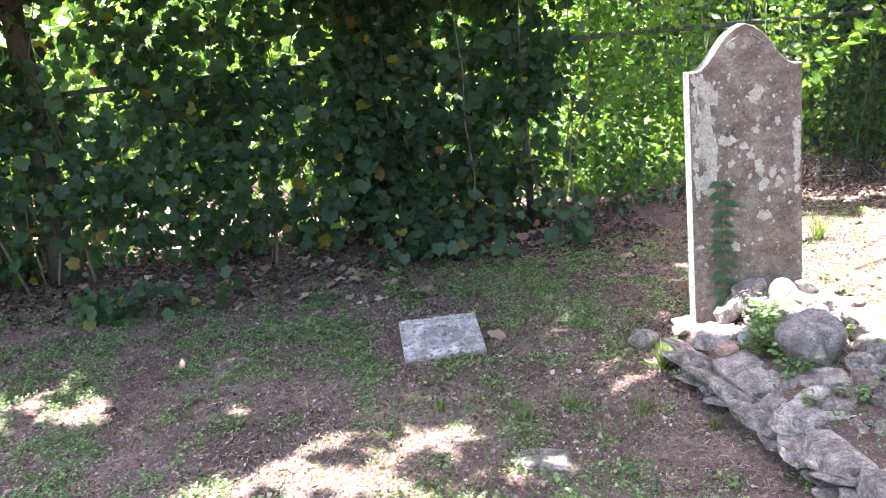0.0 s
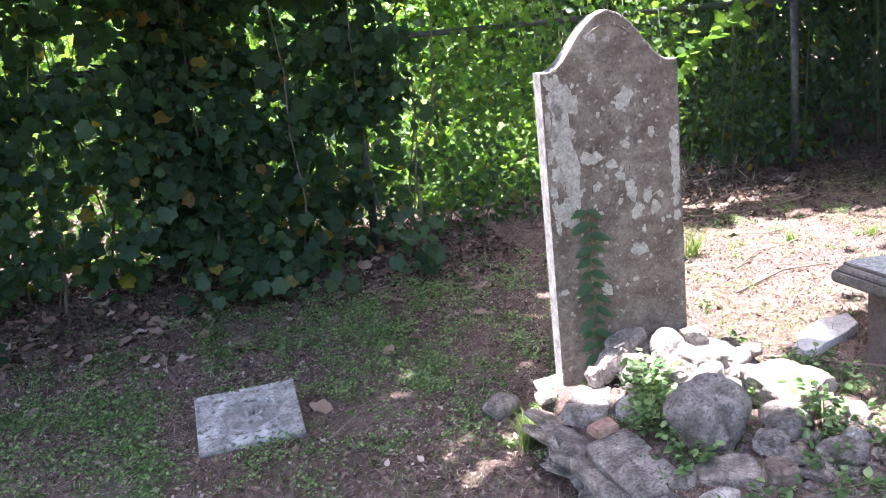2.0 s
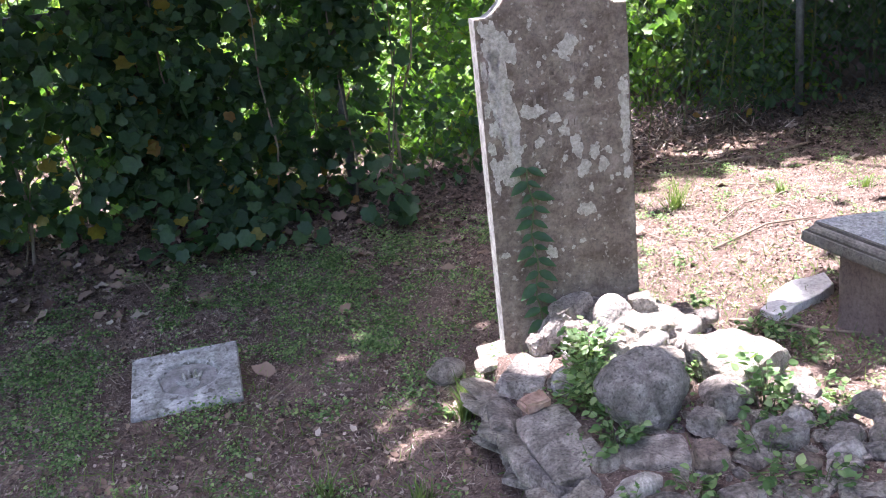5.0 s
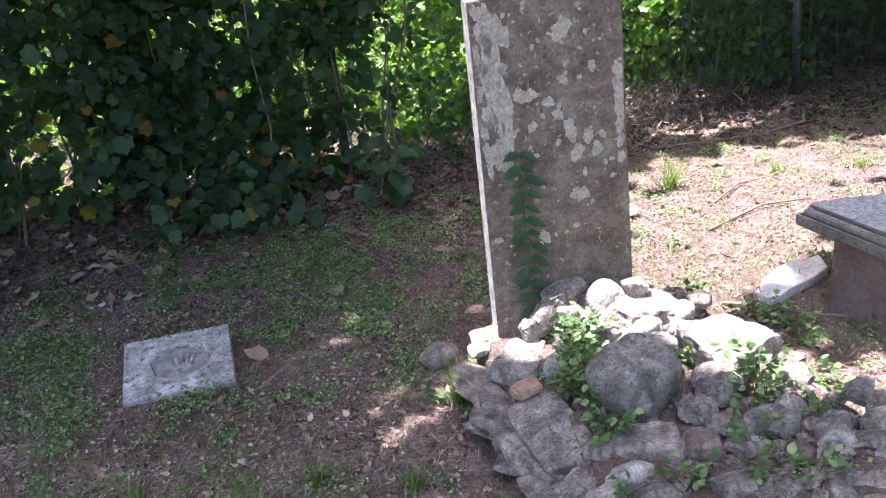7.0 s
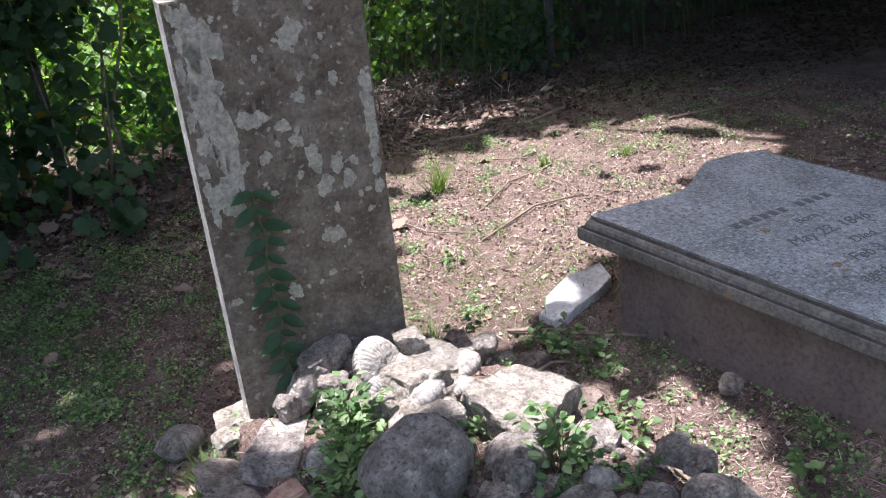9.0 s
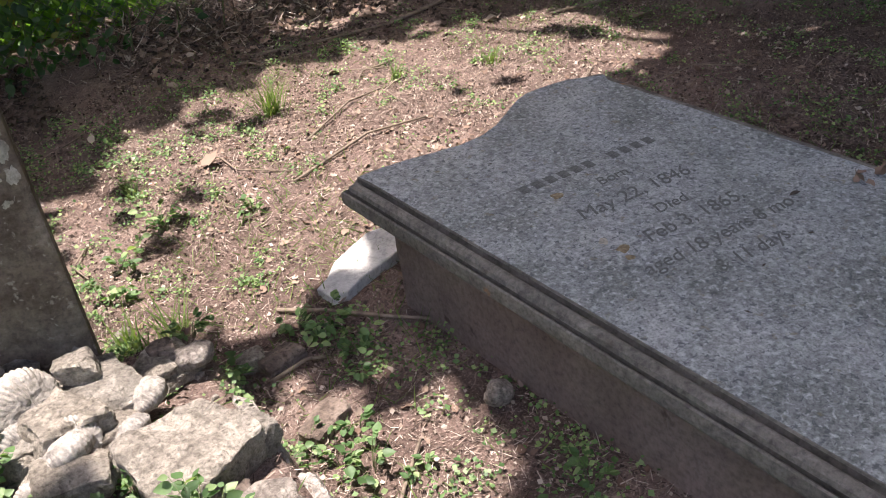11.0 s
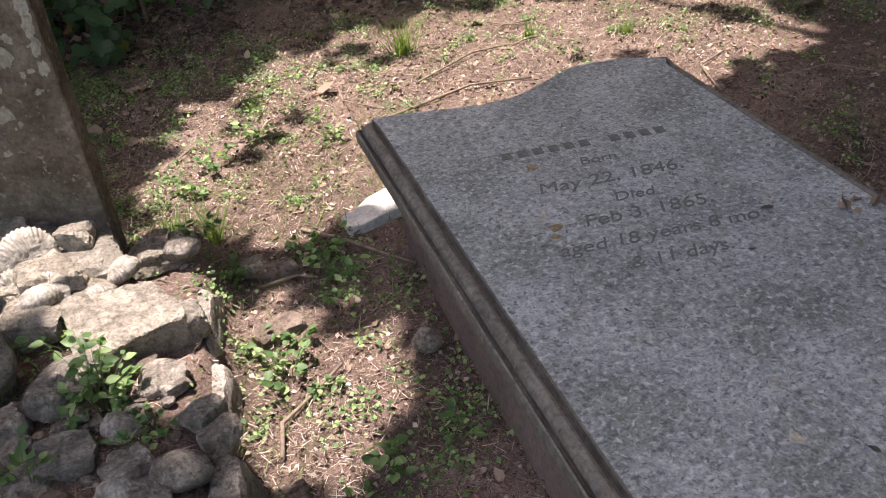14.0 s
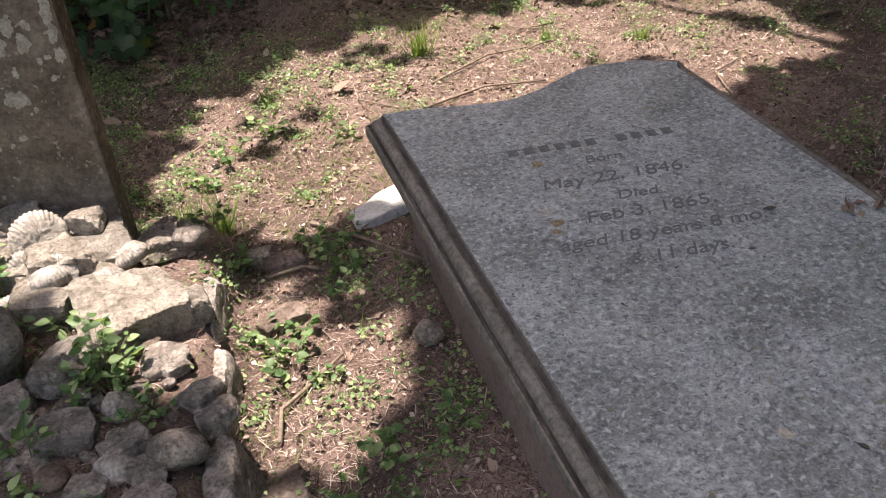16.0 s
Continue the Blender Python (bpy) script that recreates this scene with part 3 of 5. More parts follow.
def rock(x, y, z, size, turn, seed, style="block", material=None, tilt=(0, 0), label="rough grey fieldstone lying on the grave bed", level=4, group=STONES, name="stone"):
    ob = new(name, rock_mesh(name, size, seed, style, material or M_rock, level))
    ob.matrix_basis = pose(x, y, z, tilt[0], tilt[1], turn)
    return tagged(ob, label, "stone", group)


PALE = "pale sunlit limestone on the grave bed"
FLAT = "flat grey edging stone of the grave bed"
GREY = "rough grey-brown fieldstone bedded in the grave's soil"
ROUND = "rounded grey fieldstone on the grave bed"
BROWN = "brown weathered stone on the grave bed"
MOSSY = "mossy pale stone on the bed's edge"
FLATG = "broad flat grey stone on the grave bed"
GRASS = "grey stone in the grass beside the grave bed"
rock(1.915, 3.085, 0.215, (0.25, 0.225, 0.225), 15, 217, "boulder", M_boulder, level=5, label="large rounded grey boulder on the grave bed")
# edging along the side nearer the small marker
rock(1.672, 3.11, 0.105, (0.17, 0.41, 0.055), 2, 111, "slab", M_edge, (2, -5), FLAT, 5)
rock(1.605, 3.02, 0.055, (0.10, 0.22, 0.07), 8, 113, "slab", M_edge, (0, 12), FLAT)
rock(1.590, 3.34, 0.07, (0.10, 0.17, 0.06), -12, 114, "slab", M_edge, (0, 22), FLAT)
rock(1.600, 2.80, 0.05, (0.11, 0.18, 0.06), 14, 115, "slab", M_edge, (0, 10), FLAT)
rock(1.640, 3.46, 0.02, (0.09, 0.22, 0.10), 10, 14, "block", M_edge, (0, 18), FLAT)
rock(1.645, 3.16, 0.01, (0.08, 0.22, 0.10), 4, 15, "block", M_edge, (0, 14), FLAT)
rock(1.645, 2.90, 0.01, (0.08, 0.20, 0.10), -6, 16, "block", M_edge, (0, 16), FLAT)
rock(1.645, 2.86, 0.085, (0.10, 0.09, 0.045), 20, 61, "slab", M_pale_rock, (0, -8), FLAT)
rock(1.690, 2.70, 0.10, (0.19, 0.22, 0.06), 12, 17, "slab", M_edge, label=FLAT)
rock(1.670, 2.46, 0.08, (0.23, 0.26, 0.07), -12, 117, "slab", M_edge, label=FLAT)
rock(1.680, 2.20, 0.06, (0.22, 0.24, 0.13), -10, 18, "slab", M_edge, label=FLAT)
rock(1.795, 3.37, 0.125, (0.10, 0.09, 0.07), 30, 116, "block")
# curved dark stones leaning on the headstone
rock(1.875, 3.60, 0.205, (0.07, 0.09, 0.15), -20, 23, "slab", M_rock, (-8, 38), "dark curved stone leaning on the headstone")
rock(1.945, 3.595, 0.265, (0.15, 0.07, 0.065), 8, 24, "slab", M_rock, (10, -14), "dark curved stone leaning on the headstone")
rock(1.915, 3.52, 0.215, (0.10, 0.09, 0.09), 40, 25, "block")
rock(2.262, 3.175, 0.180, (0.265, 0.225, 0.115), 22, 612, "block", M_pale_rock, (9, 5), label="large pale stone slab on the grave bed", level=5)
rock(2.404, 3.196, 0.147, (0.076, 0.103, 0.082), 16, 601, "block", M_pale_rock, label=MOSSY)
rock(2.344, 2.999, 0.151, (0.117, 0.091, 0.047), 13, 602, "block", M_rock, label=GREY)
rock(2.156, 3.046, 0.173, (0.181, 0.141, 0.073), 32, 603, "round", M_rock, label=ROUND)
rock(2.249, 3.077, 0.151, (0.061, 0.057, 0.045), 40, 604, "block", M_rock, label=GREY)
rock(2.163, 2.814, 0.153, (0.127, 0.099, 0.051), 8, 605, "block", M_rock, label=GREY)
rock(2.391, 2.693, 0.154, (0.117, 0.091, 0.075), -6, 606, "round", M_rock, label=ROUND)
rock(2.433, 2.832, 0.158, (0.097, 0.081, 0.061), 37, 607, "block", M_rock, label=GREY)
rock(2.465, 2.780, 0.143, (0.095, 0.077, 0.050), 32, 608, "block", M_rock, label=GREY)
rock(2.029, 2.947, 0.158, (0.097, 0.097, 0.061), 30, 609, "block", M_rock, label=GREY)
rock(2.061, 2.876, 0.143, (0.070, 0.070, 0.030), 40, 610, "slab", M_rock, label=GREY)
rock(2.070, 2.795, 0.131, (0.112, 0.087, 0.024), 33, 611, "slab", M_rock, label=GREY)
rock(2.144, 2.923, 0.142, (0.042, 0.033, 0.027), 13, 612, "round", M_brown_rock, label=BROWN)
rock(2.191, 2.924, 0.135, (0.055, 0.043, 0.012), 27, 613, "slab", M_rock, label=GREY)
rock(2.220, 2.659, 0.136, (0.088, 0.069, 0.035), -7, 614, "block", M_rock, label=GREY)
rock(2.340, 2.604, 0.136, (0.088, 0.069, 0.036), 26, 615, "block", M_rock, label=GREY)
rock(2.310, 3.057, 0.155, (0.054, 0.042, 0.022), 9, 616, "block", M_brown_rock, label=BROWN)
rock(2.041, 3.253, 0.205, (0.192, 0.149, 0.077), 4, 617, "block", M_pale_rock, label=PALE)
rock(2.163, 3.345, 0.195, (0.136, 0.106, 0.055), 22, 618, "block", M_pale_rock, label=PALE)
rock(2.312, 3.544, 0.153, (0.183, 0.143, 0.074), 22, 619, "block", M_pale_rock, label=PALE)
rock(2.165, 3.565, 0.175, (0.137, 0.107, 0.055), 1, 620, "block", M_brown_rock, label=BROWN)
rock(2.082, 3.456, 0.195, (0.085, 0.108, 0.054), 16, 621, "block", M_brown_rock, label=BROWN)
rock(2.356, 2.927, 0.139, (0.034, 0.027, 0.021), 9, 622, "round", M_rock, label=GREY)
rock(2.114, 2.687, 0.139, (0.050, 0.039, 0.020), 15, 623, "round", M_brown_rock, label=BROWN)
rock(1.854, 2.902, 0.117, (0.177, 0.138, 0.070), -24, 625, "slab", M_rock, label=FLATG)
rock(1.950, 2.807, 0.146, (0.093, 0.089, 0.069), -14, 626, "block", M_brown_rock, label=BROWN)
rock(2.109, 2.990, 0.164, (0.101, 0.079, 0.074), -9, 627, "block", M_rock, label=GREY)
rock(1.942, 2.643, 0.141, (0.108, 0.084, 0.046), -10, 628, "block", M_rock, label=GREY)
rock(2.166, 2.937, 0.142, (0.056, 0.044, 0.027), 9, 629, "block", M_rock, label=GREY)
rock(2.178, 2.860, 0.135, (0.058, 0.045, 0.033), -12, 630, "block", M_rock, label=GREY)
rock(2.152, 2.700, 0.142, (0.065, 0.065, 0.048), -23, 631, "round", M_brown_rock, label=BROWN)
rock(2.289, 2.739, 0.145, (0.079, 0.106, 0.055), -59, 632, "slab", M_rock, label=GREY)
rock(2.292, 2.700, 0.131, (0.115, 0.090, 0.024), -55, 633, "slab", M_rock, label=GREY)
rock(2.335, 2.656, 0.140, (0.085, 0.066, 0.045), -6, 634, "block", M_rock, label=GREY)
rock(2.062, 2.609, 0.136, (0.089, 0.069, 0.036), -13, 635, "block", M_brown_rock, label=BROWN)
rock(2.126, 2.605, 0.137, (0.059, 0.049, 0.038), 16, 636, "block", M_pale_rock, label=GREY)
rock(2.018, 2.587, 0.129, (0.106, 0.083, 0.043), 18, 637, "block", M_rock, label=GREY)
rock(2.168, 2.549, 0.139, (0.062, 0.084, 0.041), 45, 638, "slab", M_rock, label=GREY)
rock(2.212, 2.519, 0.144, (0.085, 0.066, 0.053), -26, 639, "round", M_rock, label=ROUND)
rock(1.735, 2.925, 0.131, (0.089, 0.070, 0.036), -4, 640, "block", M_rock, label=GREY)
rock(1.704, 2.889, 0.087, (0.103, 0.084, 0.060), -39, 641, "slab", M_rock, label=FLATG)
rock(1.774, 2.709, 0.130, (0.109, 0.085, 0.044), -17, 642, "block", M_rock, label=GREY)
rock(1.736, 3.503, 0.113, (0.166, 0.225, 0.062), -36, 643, "slab", M_edge, label=FLATG)
rock(1.665, 3.664, 0.104, (0.089, 0.070, 0.030), 10, 644, "slab", M_pale_rock, label=PALE)
rock(1.727, 3.728, 0.101, (0.163, 0.127, 0.035), -0, 645, "slab", M_pale_rock, label=PALE)
rock(1.579, 3.914, -0.010, (0.147, 0.115, 0.089), 7, 646, "round", M_rock, label=GRASS)
rock(1.813, 3.581, 0.170, (0.070, 0.061, 0.089), 8, 647, "block", M_rock, label=GREY)
rock(1.979, 3.402, 0.220, (0.166, 0.129, 0.067), -10, 648, "block", M_pale_rock, label=PALE)
rock(2.020, 3.591, 0.229, (0.129, 0.100, 0.087), 1, 649, "block", M_rock, label=GREY)
rock(2.124, 3.472, 0.201, (0.281, 0.219, 0.113), -1, 650, "block", M_pale_rock, label=PALE)
rock(2.149, 3.498, 0.276, (0.094, 0.073, 0.058), -16, 651, "block", M_pale_rock, label=PALE)
rock(2.327, 3.565, 0.187, (0.067, 0.052, 0.037), -18, 652, "block", M_brown_rock, label=BROWN)
rock(2.379, 3.515, 0.172, (0.111, 0.086, 0.049), -9, 653, "round", M_rock, label=GREY)
rock(2.098, 2.907, 0.139, (0.031, 0.024, 0.021), -20, 654, "block", M_brown_rock, label=BROWN)
rock(2.166, 3.114, 0.140, (0.042, 0.033, 0.021), -19, 655, "block", M_brown_rock, label=BROWN)
rock(2.366, 2.972, 0.144, (0.056, 0.066, 0.030), -53, 656, "slab", M_rock, label=GREY)
rock(2.092, 2.578, 0.139, (0.040, 0.031, 0.020), -23, 657, "round", M_pale_rock, label=GREY)
rock(2.075, 3.39, 0.205, (0.21, 0.18, 0.15), 20, 70, "block", M_pale_rock, (6, 3), PALE, 5)
rock(1.985, 3.40, 0.185, (0.15, 0.13, 0.15), -15, 71, "block", M_pale_rock, (0, 8), PALE)
rock(2.06, 3.27, 0.175, (0.17, 0.13, 0.10), 10, 72, "round", M_pale_rock, (0, 0), PALE)
# upright stones along the side nearer the tomb
rock(2.475, 2.655, 0.045, (0.075, 0.19, 0.17), -4, 44, "slab", M_edge, (0, -10), FLAT)
rock(2.450, 2.98, 0.02, (0.05, 0.28, 0.13), -3, 45, "slab", M_edge, (0, -10), FLAT)
rock(2.435, 3.29, 0.04, (0.045, 0.30, 0.15), -2, 46, "slab", M_edge, (0, -8), FLAT)
# single stones on the open ground
rock(2.56, 2.70, -0.025, (0.12, 0.13, 0.06), 10, 54, "slab", M_brown_rock, label="flat reddish stone sunk in the soil")
rock(2.945, 3.115, -0.005, (0.075, 0.065, 0.075), 0, 55, "round", label="small rounded stone against the tomb", group="")
rock(2.61, 3.62, -0.025, (0.13, 0.075, 0.06), 15, 56, "slab", M_brown_rock, label="brown stone in the weeds", group="")
rock(2.545, 3.66, -0.02, (0.09, 0.07, 0.06), -15, 57, "block", M_pale_rock, label="pale stone in the weeds", group="")
rock(2.59, 3.33, -0.035, (0.14, 0.08, 0.05), 30, 58, "slab", M_brown_rock, label="flat brown stone sunk in the soil", group="")
rock(0.835, 2.945, -0.04, (0.22, 0.15, 0.06), -25, 59, "slab", label="flat grey stone sunk in the grass", group="", level=5)
rock(2.30, 4.06, -0.035, (0.07, 0.05, 0.03), 25, 60, "block", M_pale_rock, label="small pale stone in the grass", group="")
# thin slabs stacked along the edge
r = np.random.default_rng(41)
for k in range(34):
    y = 2.30 + 1.28 * k / 33 + r.normal(0, 0.02)
    x = 1.592 + r.uniform(-0.02, 0.035)
    rock(x, y, 0.0 + 0.03 * (k % 3) + r.uniform(0, 0.015), (r.uniform(0.09, 0.15), r.uniform(0.08, 0.16), r.uniform(0.02, 0.04)), r.uniform(-40, 40), 400 + k, "slab",
         [M_edge, M_edge, M_pale_rock][k % 3], (r.uniform(-12, 12), r.uniform(-5, 26)), "thin grey stone slab stacked along the grave's edge", 3)
# smaller stones between them
r = np.random.default_rng(21)
for k in range(190):
    x, y = r.uniform(1.74, 2.42), r.uniform(2.14, 3.10) if k % 4 else r.uniform(2.5, 3.5)
    s = r.uniform(0.014, 0.038) * (1.9 if y < 2.5 else 1)
    rock(x, y, at(x, y, s * 0.18), (s * 1.4, s, s * 0.7), r.uniform(0, 180), 100 + k, ("block", "block", "round", "slab")[k % 4], [M_rock, M_rock, M_brown_rock, M_rock, M_pale_rock][k % 5],
         (r.uniform(-20, 20), r.uniform(-20, 20)), "small grey stone on the grave bed", 2)

# broken brick
bm = bmesh.new()
bmesh.ops.create_cube(bm, size=1, matrix=Matrix.Diagonal((0.088, 0.058, 0.034, 1)))
bmesh.ops.bevel(bm, geom=bm.edges[:], offset=0.007, segments=2, affect="EDGES")
bmesh.ops.subdivide_edges(bm, edges=bm.edges[:], cuts=2, use_grid_fill=True)
for v in bm.verts:
    v.co += Vector((1, 1, 1)) * 0.005 * noise.noise(v.co * 40)
ob = part("brick", bm, M_brick)
ob.matrix_basis = pose(1.672, 3.265, 0.150, 3, -4, 12)
tagged(ob, "broken orange brick on a flat stone", "brick")

# broken white marble slab under the tomb's corner
bm = bmesh.new()
prism(bm, [(0, 0), (0.01, -0.075), (0.06, -0.082), (0.13, -0.05), (0.25, -0.02), (0.36, 0.03), (0.41, 0.15), (0.33, 0.145), (0.26, 0.16), (0.17, 0.12), (0.10, 0.085), (0.05, 0.03)], (1, 0, 0), (0, 1, 0), (0, 0, 1), 0.05, 0.007, 3)
ob = part("marble_fragment", bm, M_white)
ob.matrix_basis = pose(2.83, 3.85, -0.07, 0, -3, 0)
tagged(ob, "broken white marble slab lying by the tomb", "stone fragment")


# ---- ribbed fossil shells ----
def shell(x, y, z, radius, turn, tilt, bulge=0.62, rim=False, label="large ribbed fossil scallop shell"):
    """A round dome, ribbed from the hinge outwards, with growth rings."""
    bm = bmesh.new()
    A, R = 260, 16
    rows = []
    for j in range(1, R + 1):
        q = j / R
        row = []
        for i in range(A):
            a = 2 * math.pi * i / A
            px, py = q * math.cos(a), q * math.sin(a)
            phi = math.atan2(px, py + 1.08)
            far = math.hypot(px, py + 1.08) / 2.08
            rib = 0.028 * math.cos(phi * 70) * min(1, far * 1.5) + 0.004 * math.sin(far * 50)
            if rim:
                rib = 0.030 * math.cos(phi * 72) * (q > 0.8) - 0.08 * (q > 0.72) + 0.02 * noise.noise(Vector((px * 3, py * 3, x * 50)))
            h = bulge * math.sqrt(max(0, 1 - q * q * 0.96)) * (0.8 + 0.3 * py) + rib + 0.06 * noise.fractal(Vector((px * 2.5, py * 2.5, x * 40)), 1.0, 2.0, 3)
            k = radius * (1 + 0.02 * math.cos(phi * 72) * (q > 0.95))
            row.append(bm.verts.new((px * k, py * k * 0.94, h * radius)))
        rows.append(row)
    tip = bm.verts.new((0, 0, bulge * 0.8 * radius))
    for i in range(A):
        bm.faces.new((tip, rows[0][i], rows[0][(i + 1) % A]))
    for r0, r1 in zip(rows, rows[1:]):
        for i in range(A):
            bm.faces.new((r0[i], r1[i], r1[(i + 1) % A], r0[(i + 1) % A]))
    low = [bm.verts.new((v.co.x * 0.9, v.co.y * 0.9, -radius * 0.25)) for v in rows[-1]]
    for i in range(A):
        bm.faces.new((rows[-1][i], low[i], low[(i + 1) % A], rows[-1][(i + 1) % A]))
    bm.faces.new(low[::-1])
    bmesh.ops.recalc_face_normals(bm, faces=bm.faces)
    for f in bm.faces:
        f.smooth = True
    ob = part("fossil_shell", bm, M_shell)
    ob.matrix_basis = pose(x, y, z, tilt[0], tilt[1], turn)
    return tagged(ob, label, "shell", "shells on the grave")


shell(2.030, 3.465, 0.268, 0.074, 30, (50, -6), 0.7)
shell(2.000, 3.395, 0.215, 0.060, 25, (60, 0), 0.5)
shell(1.990, 3.255, 0.185, 0.050, 10, (55, 0), 0.8, True)
shell(1.800, 3.33, 0.155, 0.050, 20, (62, -20), 0.6)
shell(2.250, 3.395, 0.205, 0.048, 240, (20, 0), 0.9, True)
shell(2.185, 3.335, 0.190, 0.050, 200, (25, 0), 0.6, True)
shell(2.065, 3.315, 0.225, 0.062, 215, (18, 0), 0.7, True)
shell(2.262, 2.875, 0.135, 0.043, 120, (14, 0), 1.1, True)
shell(2.268, 2.705, 0.120, 0.052, 200, (12, 0), 1.0, True)
shell(1.755, 2.800, 0.125, 0.062, 190, (22, 0), 0.6)
shell(1.900, 3.46, 0.185, 0.060, 30, (55, -15), 0.6)
shell(2.085, 3.315, 0.235, 0.055, 15, (52, 0), 0.4)
shell(2.335, 2.49, 0.115, 0.050, 140, (10, 0), 0.8, True)


# ---- fence ----
FY = 6.78
fence = thing("chain_link_fence", pose(1.78, FY, 0), "rusty grey chain-link fence overgrown with vines", "fence")
posts = [-8.6, -5.15, -1.7, 1.78, 5.22, 8.66]
for x in posts:
    bm = bmesh.new()
    tube(bm, [(x - 1.78, 0, -0.2), (x - 1.78, 0, 1.36)], [0.03, 0.03], 10)
    post = part("fence_post", bm, M_steel, fence)
    bm = bmesh.new()
    bmesh.ops.create_uvsphere(bm, u_segments=10, v_segments=6, radius=0.036, matrix=Matrix.Translation((x - 1.78, 0, 1.365)) @ Matrix.Diagonal((1, 1, 0.7, 1)))
    part("post_cap", bm, M_steel, post)
bm = bmesh.new()
tube(bm, [(-10.4 + i * 1.75, 0, 1.335 + 0.02 * math.sin(i * 1.3)) for i in range(11)], [0.021] * 11, 8)
part("top_rail", bm, M_steel, fence)
wires = bmesh.new()
H, pitch_w = 1.3, 0.078
for k in range(-6, 236):
    x0 = -10.4 + k * pitch_w
    for s in (1, -1):
        a, b = (x0, 0.02), (x0 + s * H * 0.98, H)
        lo, hi = -10.4, 6.9
        def clip(p, q, lim):
            f = (lim - p[0]) / (q[0] - p[0])
            return (lim, p[1] + f * (q[1] - p[1]))
        if max(a[0], b[0]) <= lo or min(a[0], b[0]) >= hi:
            continue
        if a[0] < lo: a = clip(a, b, lo)
        if b[0] < lo: b = clip(a, b, lo)
        if a[0] > hi: a = clip(a, b, hi)
        if b[0] > hi: b = clip(a, b, hi)
        tube(wires, [(a[0], -0.026 + 0.004 * s, a[1]), (b[0], -0.026 + 0.004 * s, b[1])], [0.0022, 0.0022], 3)
tagged(part("wire_mesh", wires, M_steel, fence), kind="stuff")


# ---- foliage ----
def leaves(name, places, sizes, template, material, parent=None, droop=0.5, face=(0, -1, 0.6), spread=0.8, kind="", label=""):
    n = len(places)
    nrm = np.array(face) + rng.normal(0, spread, (n, 3))
    tips = np.array((0, 0, -droop)) + rng.normal(0, 0.7, (n, 3))
    ob = new(name, scatter(name, places, nrm, tips, sizes, template, material))
    ob.parent = parent
    return tagged(ob, label, kind=kind)


def keep(n, lo, hi, dense):
    """n random places in a box, kept where dense(x, y, z) beats chance."""
    out = []
    got = 0
    while got < n:
        p = rng.uniform(lo, hi, (n * 2, 3))
        p = p[rng.uniform(0, 1, len(p)) < dense(p[:, 0], p[:, 1], p[:, 2])]
        out.append(p)
        got += len(p)
    return np.concatenate(out)[:n]


def hedge_density(x, y, z):
    front = 6.62 - 0.22 * ripple(x, z, 2.2, 31) - 0.18 * np.exp(-((z - 0.9) / 0.7) ** 2)
    d = (y > front) * np.exp(-np.maximum(y - front, 0) / 0.5)
    gaps = np.clip(0.62 + 0.30 * ripple(x, z, 5.5, 32) + 0.45 * ripple(x, z, 19.0, 34), 0.0, 1) * (0.72 + 0.42 * step(-0.6, 0.6, x) - 0.35 * step(1.0, 1.9, z) * (1 - step(-0.6, 0.4, x)))
    edge = 1 - step(1.55, 2.2, x - 0.38 * step(0.75, 1.15, z) + 0.25 * ripple(x * 0, z, 3, 33))
    return d * gaps * edge * (0.35 + 0.65 * step(-0.05, 0.35, z))


hedge = thing("vine_hedge", pose(0, 6.7, 0), "dense dark green vine hedge smothering the fence", "hedge")
hedge.matrix_basis = Matrix()
p = keep(28500, (-6.0, 6.05, -0.05), (2.6, 7.5, 3.1), hedge_density)
leaves("vine_leaves", p, rng.uniform(0.045, 0.055, len(p)) + 0.075 * rng.uniform(0, 1, len(p)) ** 2.2, LOBED, M_vine, hedge, face=(0, -0.8, 0.5), spread=1.0, kind="stuff")
p = keep(280, (0.5, 5.85, 0.0), (2.0, 6.5, 0.30), lambda x, y, z: np.clip(0.5 + 0.6 * ripple(x, y, 5, 36), 0, 1) * (z < 0.06 + 0.45 * (y - 5.75)))
leaves("trailing_leaves", p, rng.uniform(0.05, 0.11, len(p)), LOBED, M_vine, hedge, face=(0, -0.6, 0.9), spread=0.6, kind="stuff")
p = keep(110, (-1.4, 5.35, 0.0), (-0.4, 5.75, 0.16), lambda x, y, z: np.clip(0.5 + 0.6 * ripple(x, y, 6, 37), 0, 1))
leaves("trailing_leaves", p, rng.uniform(0.04, 0.09, len(p)), LOBED, M_vine, hedge, face=(0, -0.6, 0.9), spread=0.6, kind="stuff")
bm = bmesh.new()
r = np.random.default_rng(5)
for k in range(70):
    x, y = r.uniform(-5, 2.1), r.uniform(6.55, 7.1)
    pts, z, dx = [], -0.05, r.normal(0, 0.10)
    for i in range(6):
        pts.append((x, y, z))
        x, y, z = x + dx * 0.4 + r.normal(0, 0.06), y + r.normal(0, 0.05), z + r.uniform(0.25, 0.5)
    tube(bm, pts, list(np.linspace(r.uniform(0.005, 0.014), 0.003, 6)), 5)
tagged(part("stem_tangle", bm, M_twig, hedge), kind="stuff")

